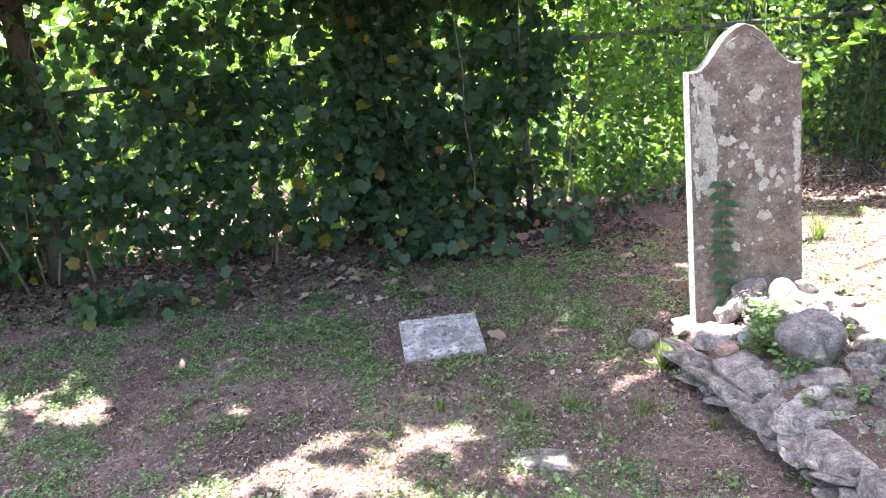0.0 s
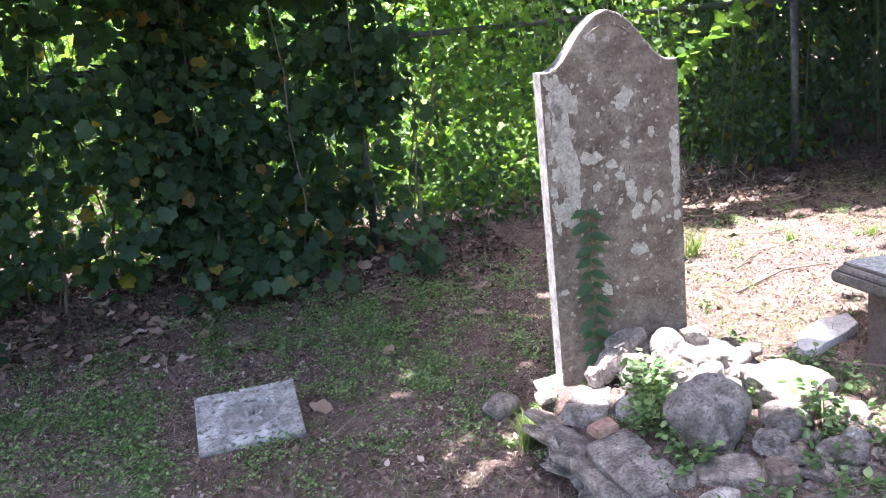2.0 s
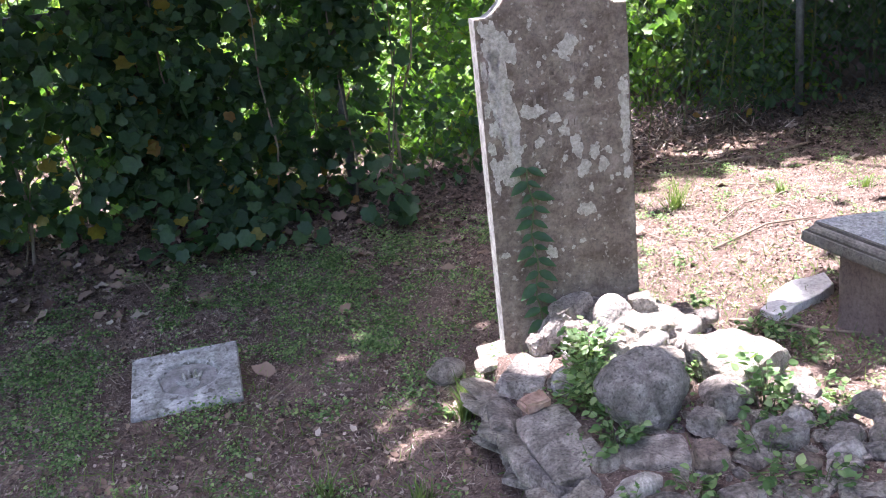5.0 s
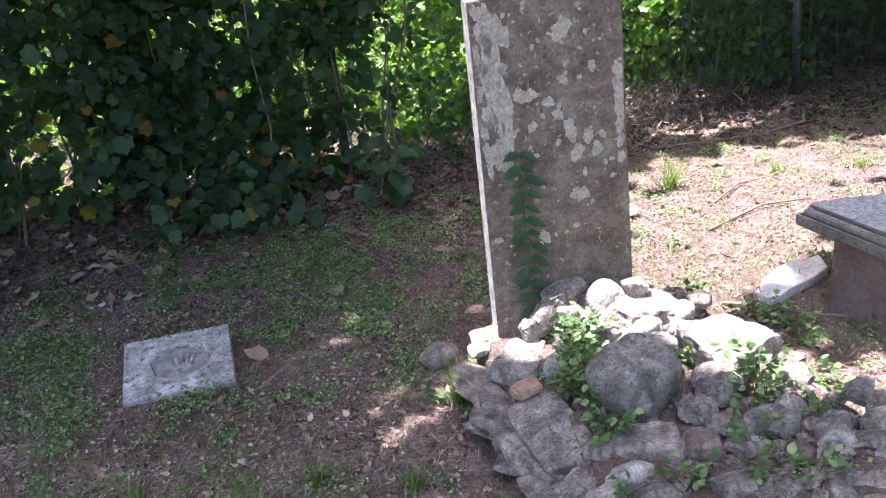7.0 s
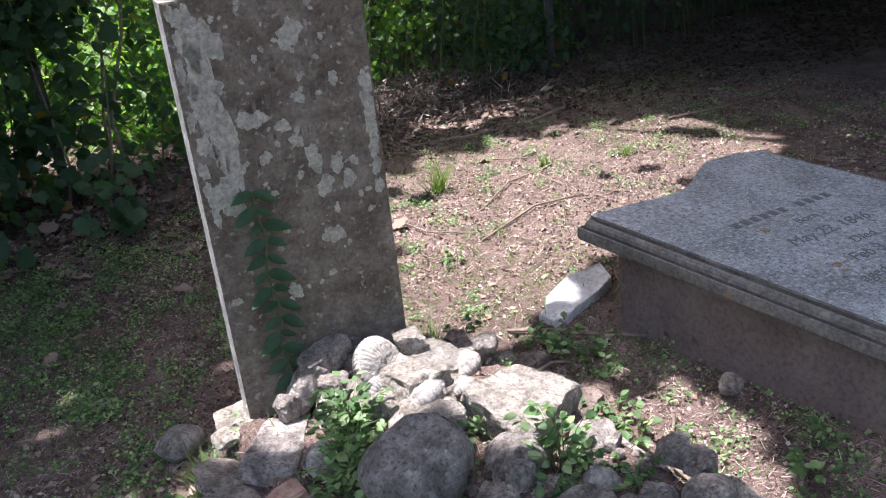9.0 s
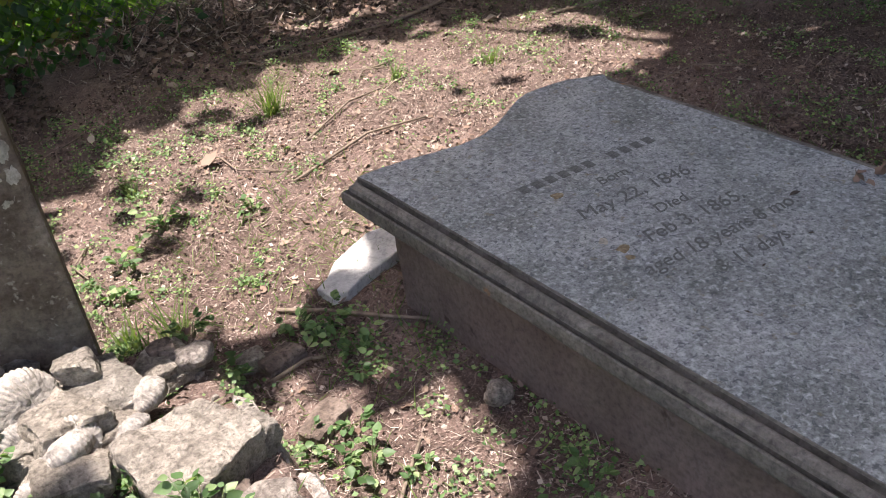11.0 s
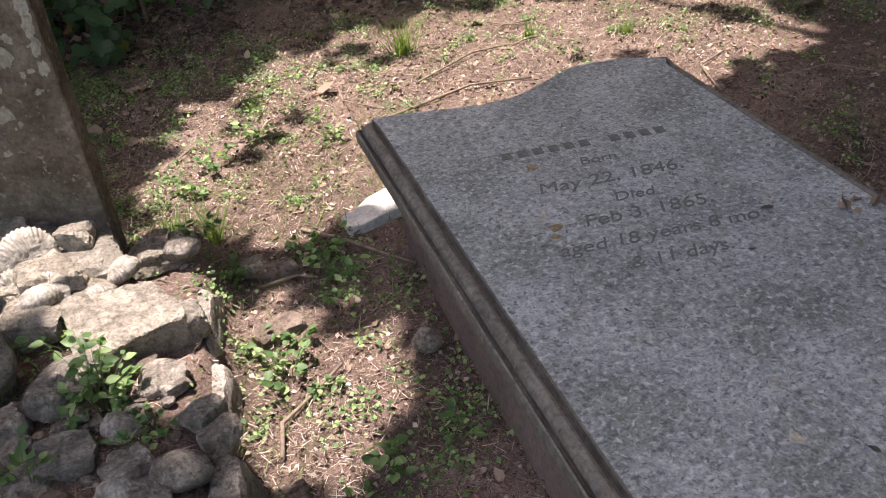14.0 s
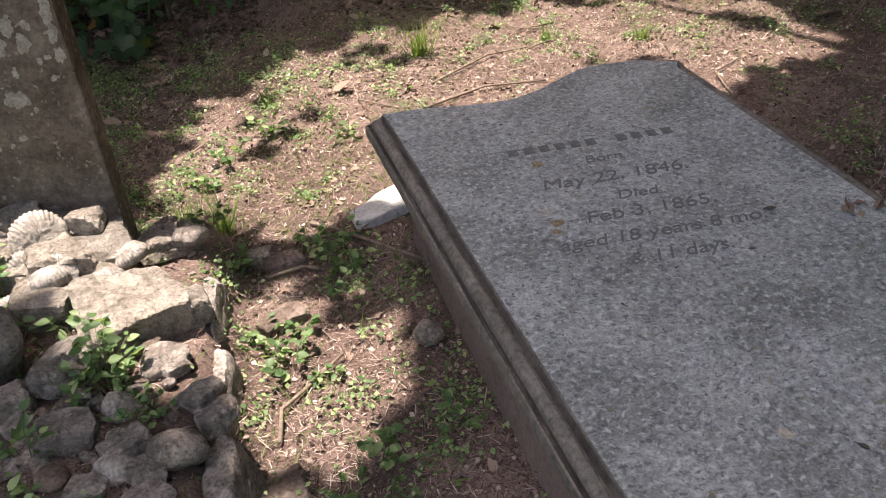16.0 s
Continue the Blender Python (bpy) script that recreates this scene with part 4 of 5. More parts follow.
# open stretch of fence, draped with a few bright vines, and dark canes further along
side_vine = thing("fence_vine", pose(0, 0, 0), "loose bright green vine draped over the fence", "vine")
bm = bmesh.new()
for k in range(9):
    x = 2.3 + 0.27 * k
    tube(bm, [(x, 6.72, 0), (x + 0.1, 6.74, 0.5), (x + 0.05 * k - 0.2, 6.70, 1.0), (x + 0.1, 6.74, 1.5)], [0.005, 0.004, 0.004, 0.002], 5)
tagged(part("stem_tangle", bm, M_stem, side_vine), kind="stuff")
p = keep(2400, (2.3, 6.60, 0.2), (4.9, 7.1, 1.75), lambda x, y, z: np.clip((0.1 + 0.9 * step(0.25, 0.7, z) * (1 - step(4.15, 4.5, x)) + 0.5 * step(0.75, 1.0, z)) * (0.6 + 0.6 * ripple(x, z, 4, 41)), 0.0, 1) * (1 - 0.7 * step(4.2, 4.6, x) * (z < 0.8)))
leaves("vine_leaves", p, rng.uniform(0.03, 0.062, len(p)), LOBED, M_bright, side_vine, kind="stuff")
# same vine in the darker vine_leaf tone, its shade put into the colour
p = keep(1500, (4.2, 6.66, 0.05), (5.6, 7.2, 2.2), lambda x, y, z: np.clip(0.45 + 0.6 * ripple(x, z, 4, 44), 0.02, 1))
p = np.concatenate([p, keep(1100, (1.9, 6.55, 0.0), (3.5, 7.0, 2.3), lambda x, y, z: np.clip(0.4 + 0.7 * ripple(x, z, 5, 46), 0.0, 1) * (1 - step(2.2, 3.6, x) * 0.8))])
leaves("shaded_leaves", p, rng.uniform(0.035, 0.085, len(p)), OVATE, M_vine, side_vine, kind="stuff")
spray = thing("vine_spray", pose(0, 0, 0), "pale sunlit vine spray hanging over the fence", "vine")
bm = bmesh.new()
arch = [(4.75, 6.62, 1.30), (4.45, 6.52, 1.25), (4.20, 6.48, 1.08), (4.02, 6.46, 0.90), (3.86, 6.46, 0.80)]
tube(bm, arch, [0.005, 0.004, 0.004, 0.003, 0.002], 5)
part("stem", bm, M_stem, spray)
q = rng.uniform(0, 1, 90)
p = np.stack([np.interp(q, np.linspace(0, 1, 5), [a[i] for a in arch]) for i in range(3)], axis=1) + rng.normal(0, 1, (90, 3)) * np.array((0.10, 0.06, 0.09)) * (1.15 - q[:, None])
leaves("vine_leaves", p, rng.uniform(0.05, 0.10, len(p)), LOBED, M_bright, spray, face=(0, -0.5, 1.0), spread=0.5, kind="stuff")
thicket = thing("cane_thicket", pose(0, 0, 0), "dark thicket of thin canes and leaves behind the fence", "thicket")
p = keep(20000, (3.7, 6.75, 0.0), (13.0, 9.6, 3.6), lambda x, y, z: np.clip(0.5 + 0.6 * ripple(x + y * 0.5, z, 3.2, 43), 0.05, 1) * step(3.6, 4.6, x) * (0.4 + 0.6 * step(0.1, 0.5, z)))
leaves("thicket_leaves", p, rng.uniform(0.05, 0.11, len(p)), OVATE, M_vine, thicket, kind="stuff")
bm = bmesh.new()
for k in range(110):
    x, y = r.uniform(3.5, 9.5), r.uniform(6.8, 8.6)
    a, b = r.normal(0, 0.25), r.normal(0, 0.2)
    h = r.uniform(1.2, 3.0)
    tube(bm, [(x, y, 0), (x + a * 0.35, y + b * 0.3, h * 0.5), (x + a, y + b, h)], [0.008, 0.007, 0.003], 5)
tagged(part("cane_tangle", bm, M_stem, thicket), kind="stuff")

p = keep(7000, (4.3, 9.4, 0.0), (15.0, 11.0, 3.4), lambda x, y, z: np.clip(0.75 + 0.4 * ripple(x, z, 2.4, 47), 0.1, 1))
leaves("back_leaves", p, rng.uniform(0.14, 0.26, len(p)), OVATE, M_vine, thicket, kind="stuff")

# added leaf wall, mostly out of view, that blocks low skylight from the east
p = keep(10000, (9.5, -6.0, 0.0), (13.0, 7.0, 5.0), lambda x, y, z: np.clip(0.7 + 0.4 * ripple(y, z, 1.8, 49), 0.1, 1))
leaves("screen_leaves", p, rng.uniform(0.18, 0.34, len(p)), OVATE, M_vine, thicket, kind="stuff")

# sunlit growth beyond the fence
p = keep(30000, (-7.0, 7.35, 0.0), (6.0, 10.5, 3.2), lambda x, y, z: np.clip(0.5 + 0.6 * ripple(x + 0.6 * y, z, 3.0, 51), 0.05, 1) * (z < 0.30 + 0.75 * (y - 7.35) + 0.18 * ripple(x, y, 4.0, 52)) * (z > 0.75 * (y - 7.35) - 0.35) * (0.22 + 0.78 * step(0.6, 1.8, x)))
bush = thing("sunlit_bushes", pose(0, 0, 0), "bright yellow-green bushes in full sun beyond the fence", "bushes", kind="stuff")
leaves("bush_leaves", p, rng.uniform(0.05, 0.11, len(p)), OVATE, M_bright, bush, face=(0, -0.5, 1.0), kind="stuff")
n = 4000
p = np.stack([rng.uniform(-7, 6, n), rng.uniform(9.5, 13, n), np.full(n, 0.1)], axis=1)
grassy = new("tall_grass", scatter("tall_grass", p, np.stack([rng.normal(0, 1, n), rng.normal(-1, 0.5, n), np.zeros(n)], 1),
             np.stack([rng.normal(0, 0.2, n), rng.normal(0, 0.2, n), np.ones(n)], 1), rng.uniform(0.6, 2.4, n), BLADE, M_grass, rng.uniform(0.015, 0.03, n)))
tagged(grassy, "tall sunlit grass beyond the fence", "grass", kind="stuff")

# woods all round, far off
n = 22000
a = rng.uniform(0, 2 * math.pi, n)
d = rng.uniform(15, 26, n)
d = np.where(np.sin(a) < 0, d - 3, d)
z = rng.uniform(0, 1, n) ** 1.1 * (5.5 + 1.5 * np.sin(a * 7) + 1.0 * np.sin(a * 17))
p = np.stack([2 + d * np.cos(a), 4 + d * np.sin(a), z], axis=1)
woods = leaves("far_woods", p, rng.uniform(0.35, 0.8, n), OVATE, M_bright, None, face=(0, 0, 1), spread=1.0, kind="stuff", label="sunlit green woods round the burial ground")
tagged(woods, category="woods")

# ---- shade trees: crowns over the plot, with gaps that let the sun through ----
LIT = [  # sunlit places on the ground: x, y, half-sizes, turn
    (3.68, 4.95, 1.42, 0.62, -4), (2.65, 4.55, 0.55, 0.40, 20), (4.2, 5.25, 0.85, 0.5, -25), (3.3, 5.5, 0.6, 0.35, 10), (2.18, 3.33, 0.34, 0.26, -8), (2.33, 3.10, 0.22, 0.22, 0), (1.70, 3.70, 0.15, 0.20, 0), (1.53, 3.72, 0.08, 0.12, 0), (4.05, 6.6, 0.32, 0.5, 0), (2.88, 3.98, 0.26, 0.18, 0),
    (2.65, 3.05, 0.22, 0.34, 8), (2.80, 2.92, 0.14, 0.11, -20), (2.60, 3.50, 0.10, 0.14, 0), (2.55, 4.08, 0.42, 0.2, 10), (3.2, 4.25, 0.6, 0.2, 5), (0.02, 3.15, 0.42, 0.26, 15), (-1.15, 4.75, 0.42, 0.16, -10), (-1.25, 4.2, 0.4, 0.22, 10),
    (-0.58, 4.6, 0.10, 0.07, 0), (0.93, 2.87, 0.13, 0.10, 0), (0.45, 2.75, 0.30, 0.14, 20), (-1.40, 5.08, 0.25, 0.10, 10), (-0.96, 3.96, 0.22, 0.12, -10), (0.34, 3.28, 0.30, 0.12, 10), (1.33, 3.42, 0.07, 0.05, 0), (1.37, 4.52, 0.06, 0.05, 0), (-0.3, 3.75, 0.16, 0.08, 20), (3.54, 2.36, 0.09, 0.09, 0), (3.32, 2.16, 0.09, 0.09, 0), (1.2, 4.35, 0.05, 0.03, 10), (3.52, 2.42, 0.07, 0.10, 0), (2.99, 3.22, 0.02, 0.06, 6), (5.6, 4.55, 0.2, 0.06, 10), (4.15, 6.88, 0.5, 0.26, 0), (4.35, 6.42, 0.45, 0.16, 0),
]


def lit(x, y):
    wx = x + 0.07 * ripple(x, y, 9, 61)
    wy = y + 0.07 * ripple(x, y, 9, 62)
    best = np.zeros_like(x)
    for cx, cy, a, b, turn in LIT:
        c, s = math.cos(radians(turn)), math.sin(radians(turn))
        u, v = (wx - cx) * c + (wy - cy) * s, -(wx - cx) * s + (wy - cy) * c
        grow = 0.08 if min(a, b) > 0.12 else 0.05
        best = np.maximum(best, ((u / (a + grow)) ** 2 + (v / (b + grow)) ** 2 < 1) * 1.0)
    best = np.maximum(best, ((wy > 7.35) & (wx < 4.3 - 0.2 * (wy - 7))) * 1.0)
    return best


def crown_part(name, parent, n, x0, x1, y0, y1, z0, z1, size):
    g = rng.uniform((x0, y0), (x1, y1), (n, 2))
    h = rng.uniform(z0, z1, n)
    open_sky = (lit(g[:, 0], g[:, 1]) > 0.5) & (0.45 * ripple(0.6 * g[:, 0], g[:, 1], 9.0, 787) + 0.6 * ripple(0.6 * g[:, 0], g[:, 1], 24.0, 788) < np.where(g[:, 1] > 3.75, 0.78, 9.0)) & ((g[:, 0] > 1.4) | (ripple(g[:, 0], g[:, 1], 9.0, 65) < 0.25))
    thin = (lit(g[:, 0], g[:, 1]) > 0.5) & (rng.uniform(0, 1, n) < 0.55)
    ok = ~(open_sky | thin)
    if y0 < 1.0:
        ok &= g[:, 1] > y0 + 0.12 + 0.14 * ripple(g[:, 0], g[:, 1] * 0.3, 1.9, 91)
    g, h = g[ok], h[ok]
    s = np.array(SUN) / SUN.z
    p = np.stack([g[:, 0], g[:, 1], np.zeros(len(g))], axis=1) + h[:, None] * s
    return leaves(name, p, rng.uniform(size * 0.7, size * 1.3, len(p)), SPRAY, M_crown, parent, face=(0, 0, 1), spread=0.45, kind="stuff")


def shade_tree(x, y, height, limbs, label, seed, boxes, n):
    t = thing("shade_tree", pose(x, y, -0.1), label, "tree", "shade trees over the plot")
    q = np.random.default_rng(seed)
    bm = bmesh.new()
    pts = [(0, 0, 0), (0.05, 0.02, 0.5), (0.02, 0.05, height * 0.5), (0.1, 0.0, height)]
    tube(bm, pts, [0.34, 0.25, 0.2, 0.09], 14)
    trunk = part("trunk", bm, M_bark, t)
    for ex, ey, ez in limbs:
        bm = bmesh.new()
        b = height * q.uniform(0.45, 0.7)
        mid = ((ex - x) * 0.45, (ey - y) * 0.45, b + (ez - b) * 0.7)
        tube(bm, [(0.03, 0.03, b - 0.3), mid, (ex - x, ey - y, ez)], [0.10, 0.06, 0.02], 7)
        part("limb", bm, M_bark, trunk)
    for m, box in zip(n, boxes):
        ob = crown_part("crown", None, m, *box)
        ob.parent = t
        ob.matrix_parent_inverse = t.matrix_basis.inverted()
    return t


# boxes after the first: extra unseen crown, added to block stray sun and sky
shade_tree(-2.6, -1.6, 6.0, [(-1, 2, 6), (0.5, 1, 6), (-3.5, 3, 6), (0.2, 4.2, 6.4)], "tall leafy shade tree beside the plot", 1, [(-3.6, 2.0, 0.9, 7.3, 4.6, 6.8, 0.20), (0.2, 1.2, 3.8, 4.8, 5.0, 6.4, 0.22)], [14500, 500])
shade_tree(6.9, 0.2, 6.5, [(4.5, 2, 6.2), (3, 1.5, 6.4), (6, 4.5, 6.5), (7.5, 6, 6.5), (3.5, 6.5, 6.6)], "tall leafy shade tree beside the tomb", 2, [(2.0, 13.0, 0.9, 13.0, 4.6, 6.8, 0.20), (4.3, 12.0, -4.0, 1.0, 4.4, 6.6, 0.22), (2.9, 4.2, 1.6, 3.9, 5.0, 6.4, 0.24)], [56000, 14000, 1100])

# low spreading trees out of view, added to darken thicket, back ground and hedge
def low_tree(x, y, h, lo, hi, n, label, seed):
    t = thing("unseen_shade_tree", pose(x, y, -0.1), label, "tree", "low trees along the fence")
    q = np.random.default_rng(seed)
    bm = bmesh.new()
    tube(bm, [(0, 0, 0), (0.05, 0.03, h * 0.4), (-0.04, 0.05, h)], [0.13, 0.10, 0.05], 10)
    trunk = part("trunk", bm, M_bark, t)
    for k in range(5):
        bm = bmesh.new()
        ex, ey = q.uniform(lo[0], hi[0]) - x, q.uniform(lo[1], hi[1]) - y
        tube(bm, [(0, 0.03, h * 0.55), (ex * 0.4, ey * 0.4, h * 0.8), (ex * 0.8, ey * 0.8, h * 0.9)], [0.05, 0.035, 0.012], 6)
        part("limb", bm, M_bark, trunk)
    p = keep(n, lo, hi, lambda a, b, c: np.clip(0.75 + 0.5 * ripple(a, b, 1.7, seed), 0.1, 1))
    ob = leaves("crown", p, rng.uniform(0.12, 0.22, n), SPRAY, M_crown, None, face=(0, 0, 1), spread=0.5, kind="stuff")
    ob.parent = t
    ob.matrix_parent_inverse = t.matrix_basis.inverted()


low_tree(8.6, 7.6, 3.4, (4.8, 4.9, 1.95), (12.5, 10.5, 3.4), 24000, "unseen low tree added to darken the thicket", 81)
low_tree(9.4, 4.6, 3.0, (5.3, 2.6, 1.95), (13.0, 7.2, 3.0), 17000, "unseen low tree added to darken the ground beyond the tomb", 83)
low_tree(-2.9, 7.3, 3.3, (-4.6, 4.95, 2.05), (1.6, 7.3, 3.3), 13500, "unseen low tree added to darken the hedge and its foot", 82)

# slim trees growing in the hedge
for x, y, h in ((0.52, 6.95, 4.2), (-1.75, 6.75, 4.0)):
    t = thing("sapling", pose(x, y, -0.05), "slim dark tree trunk wrapped in vines", "tree", "slim trees in the hedge")
    bm = bmesh.new()
    tube(bm, [(0, 0, 0), (0.03, 0, 1.2), (-0.02, 0.03, 2.6), (0.05, 0.05, h)], [0.10, 0.085, 0.07, 0.04], 10)
    trunk = part("trunk", bm, M_bark, t)
    n = 900
    p = rng.normal(0, 1, (n, 3)) * np.array((0.75, 0.45, 0.6)) + np.array((x, y, h - 0.6))
    ob = leaves("crown", p, rng.uniform(0.08, 0.14, n), LOBED, M_vine, None, kind="stuff")
    ob.parent = t
    ob.matrix_parent_inverse = t.matrix_basis.inverted()

# ---- climbing vine on the headstone ----
ivy = thing("climbing_vine", HS @ Matrix.Translation((0.125, -0.012, 0.18)), "young green vine climbing the headstone's face", "vine")
bm = bmesh.new()
stem = [(0.008 * math.sin(k * 1.4), -0.004, 0.043 * k) for k in range(14)]
tube(bm, stem, [0.003] * 14, 5)
ivy_stem = part("stem", bm, M_stem, ivy)
for k in range(1, 14):
    for s in (-1, 1):
        size = 0.060 + 0.016 * math.sin(k * 2.3 + s * 1.7)
        me = scatter("leaf", np.array([stem[k]]), np.array([(0.1 * s, -0.8, 0.75 + 0.1 * math.sin(k))]), np.array([(s * 1.0, -0.45, -0.35 + 0.3 * math.sin(k * 1.7 + s * 2.0))]), np.array([size]), OVATE, M_vine, np.array([size * 0.8]))
        ob = new("leaf", me)
        ob.parent = ivy_stem


# ---- dead leaves and bits on the slab ----
def bit(u, v, size, turn, template, material, label, lift=0.004, flat=0.3, width=1.0):
    q = np.random.default_rng(int(1000 * u - 1000 * v))
    me = scatter("dead_leaf", np.zeros((1, 3)), np.array([(q.normal(0, flat), q.normal(0, flat), 1.0)]), np.array([(0.0, 1.0, 0.05)]), np.array([size]), template, material, np.array([size * width]))
    ob = new("dead_leaf", me)
    ob.matrix_basis = TOMB @ SLAB_TILT @ pose(u, v, lift, 0, 0, turn)
    return tagged(ob, label, "leaf", "bits lying on the slab")


for u, v, size, turn in ((0.884, -0.965, 0.045, 20), (0.91, -0.955, 0.035, 120), (0.935, -0.96, 0.045, 250), (0.945, -0.93, 0.03, 60), (0.872, -0.945, 0.025, 300), (0.96, -0.95, 0.035, 170)):
    bit(u, v, size, turn, CRINKLED, M_dead, "curled brown dead leaf on the marble slab", 0.008, 0.6)
for u, v, size, turn in ((0.757, -0.866, 0.035, 80), (0.273, -1.055, 0.012, 10), (0.34, -0.224, 0.012, 50), (0.619, -0.987, 0.016, 60), (0.777, -1.19, 0.012, 0), (0.46, -1.529, 0.022, 30), (0.44, -0.98, 0.012, 90)):
    bit(u, v, size, turn, OVATE, M_bark, "small dark scrap on the marble slab", 0.003, 0.15, 0.8)

# ---- weeds, tufts and litter ----
def weed(x, y, size, count, seed, label="low bright green broad-leaved weed"):
    q = np.random.default_rng(seed)
    t = thing("weed", pose(x, y, at(x, y, -0.005), 0, 0, q.uniform(0, 360)), label, "weed", "weeds among the stones")
    bm = bmesh.new()
    pl, nr, tp, sz = [], [], [], []
    for k in range(int(count * 0.75)):
        a = q.uniform(0, 2 * math.pi)
        reach = min(size, 0.11) * q.uniform(0.15, 0.9)
        top = (reach * math.cos(a), reach * math.sin(a), size * q.uniform(0.35, 1.0))
        tube(bm, [(0.2 * top[0], 0.2 * top[1], 0), (top[0] * 0.5, top[1] * 0.5, top[2] * 0.7), top], [0.0014, 0.0011, 0.0008], 3)
        for j in range(4):
            f = (0.55, 0.75, 0.9, 1.0)[j]
            pl.append([c * f for c in top])
            nr.append((q.normal(0, 0.4), q.normal(0, 0.4), 1))
            b = a + q.uniform(-1.6, 1.6)
            tp.append((math.cos(b), math.sin(b), 0.1))
            sz.append(min(size * 0.42, 0.035) * q.uniform(0.45, 1.0))
    tagged(part("stalk", bm, M_stem, t), kind="stuff")
    ob = new("foliage", scatter("foliage", np.array(pl), np.array(nr), np.array(tp), np.array(sz), OVATE, M_weed, np.array(sz) * 1.2))
    ob.parent = t
    tagged(ob, kind="stuff")
    return t


WEEDS = [(1.845, 3.27, 0.17, 60), (1.80, 3.15, 0.13, 46), (1.89, 3.36, 0.16, 55), (1.79, 2.98, 0.11, 38), (1.83, 3.21, 0.12, 36), (2.03, 3.19, 0.12, 8), (2.15, 3.15, 0.09, 7), (2.225, 2.96, 0.19, 34), (2.16, 2.92, 0.08, 10),
         (2.33, 2.84, 0.06, 8), (2.09, 2.78, 0.09, 12), (1.86, 2.70, 0.08, 12), (2.30, 2.80, 0.06, 9), (2.02, 2.66, 0.08, 10), (2.11, 2.60, 0.09, 12), (2.52, 3.28, 0.06, 9), (2.56, 3.18, 0.06, 9),
         (2.60, 3.12, 0.08, 12), (2.64, 3.26, 0.07, 10), (2.70, 3.05, 0.06, 9), (2.75, 3.64, 0.11, 18), (2.70, 3.72, 0.09, 14), (2.79, 3.55, 0.08, 12), (2.74, 3.42, 0.06, 9), (2.48, 3.62, 0.09, 14), (2.42, 3.70, 0.08, 12),
         (2.80, 2.75, 0.08, 12), (2.95, 2.80, 0.07, 10), (2.70, 2.65, 0.07, 10), (1.70, 2.72, 0.06, 8), (1.52, 3.66, 0.07, 10), (2.44, 4.45, 0.12, 14), (2.60, 4.62, 0.10, 14), (2.35, 4.30, 0.09, 12), (2.9, 4.5, 0.08, 10)]
for k, (x, y, s, c) in enumerate(WEEDS):
    weed(x, y, s, c, 300 + k)


def tuft(x, y, size, count, seed):
    q = np.random.default_rng(seed)
    n = count
    a = q.uniform(0, 2 * math.pi, n)
    lean = q.uniform(0.15, 1.1, n)
    p = np.stack([q.normal(0, size * 0.12, n), q.normal(0, size * 0.12, n), np.full(n, -0.005)], 1)
    tips = np.stack([np.cos(a) * lean, np.sin(a) * lean, np.ones(n)], 1)
    nr = np.stack([np.cos(a), np.sin(a), -lean * 0.5], 1)
    ob = new("grass_tuft", scatter("grass_tuft", p, nr, tips, size * q.uniform(0.5, 1.1, n), BLADE, M_grass, np.full(n, 0.006)))
    ob.matrix_basis = pose(x, y, at(x, y))
    return tagged(ob, "tuft of fresh green grass blades", "grass", "grass tufts")


for k, (x, y, s, c) in enumerate([(1.60, 3.70, 0.13, 70), (1.555, 3.62, 0.11, 55), (2.31, 3.80, 0.15, 40), (2.42, 3.92, 0.17, 60), (2.30, 3.99, 0.13, 35), (3.32, 5.32, 0.22, 70), (1.05, 3.35, 0.10, 40), (1.3, 3.2, 0.10, 40),
                                   (0.85, 3.3, 0.12, 35), (0.55, 3.5, 0.09, 25), (1.62, 2.35, 0.10, 40), (1.5, 3.0, 0.08, 30), (4.6, 3.1, 0.12, 30), (2.6, 5.0, 0.10, 25), (3.9, 5.2, 0.10, 35), (4.3, 5.0, 0.10, 30)]):
    tuft(x, y, s, c, 500 + k)


def clear_of_stones(x, y):
    """1 on open ground, 0 under the tomb and the headstone."""
    c, s = math.cos(radians(6.2)), math.sin(radians(6.2))
    u, v = (x - 2.912) * c + (y - 3.718) * s, -(x - 2.912) * s + (y - 3.718) * c
    tomb_in = (u > 0.05) & (u < 0.98) & (v < -0.06) & (v > -1.9)
    plaque_in = (x > 0.46) & (x < 0.88) & (y > 4.1) & (y < 4.46)
    bed = (x > 1.56) & (x < 2.46) & (y > 2.05) & (y < 3.72)
    return np.where(tomb_in | plaque_in, 0.0, np.where(bed, 0.25, 1.0))


def ground_places(n, lo, hi, dense):
    out, got = [], 0
    while got < n:
        g = rng.uniform(lo, hi, (n * 2, 2))
        g = g[rng.uniform(0, 1, len(g)) < dense(g[:, 0], g[:, 1]) * clear_of_stones(g[:, 0], g[:, 1])]
        out.append(g)
        got += len(g)
    g = np.concatenate(out)[:n]
    return np.stack([g[:, 0], g[:, 1], ground_height(g[:, 0], g[:, 1])], axis=1)


def strew(name, places, sizes, template, material, label, category, flat=0.25, lift=0.0, rise=0.0, widths=None):
    n = len(places)
    a = rng.uniform(0, 2 * math.pi, n)
    nrm = np.stack([rng.normal(0, flat, n), rng.normal(0, flat, n), np.ones(n)], 1)
    tips = np.stack([np.cos(a), np.sin(a), rng.uniform(0, rise + 1e-6, n)], 1)
    ob = new(name, scatter(name, places + np.array((0, 0, lift)), nrm, tips, sizes, template, material, widths))
    return tagged(ob, label, category, kind="stuff")


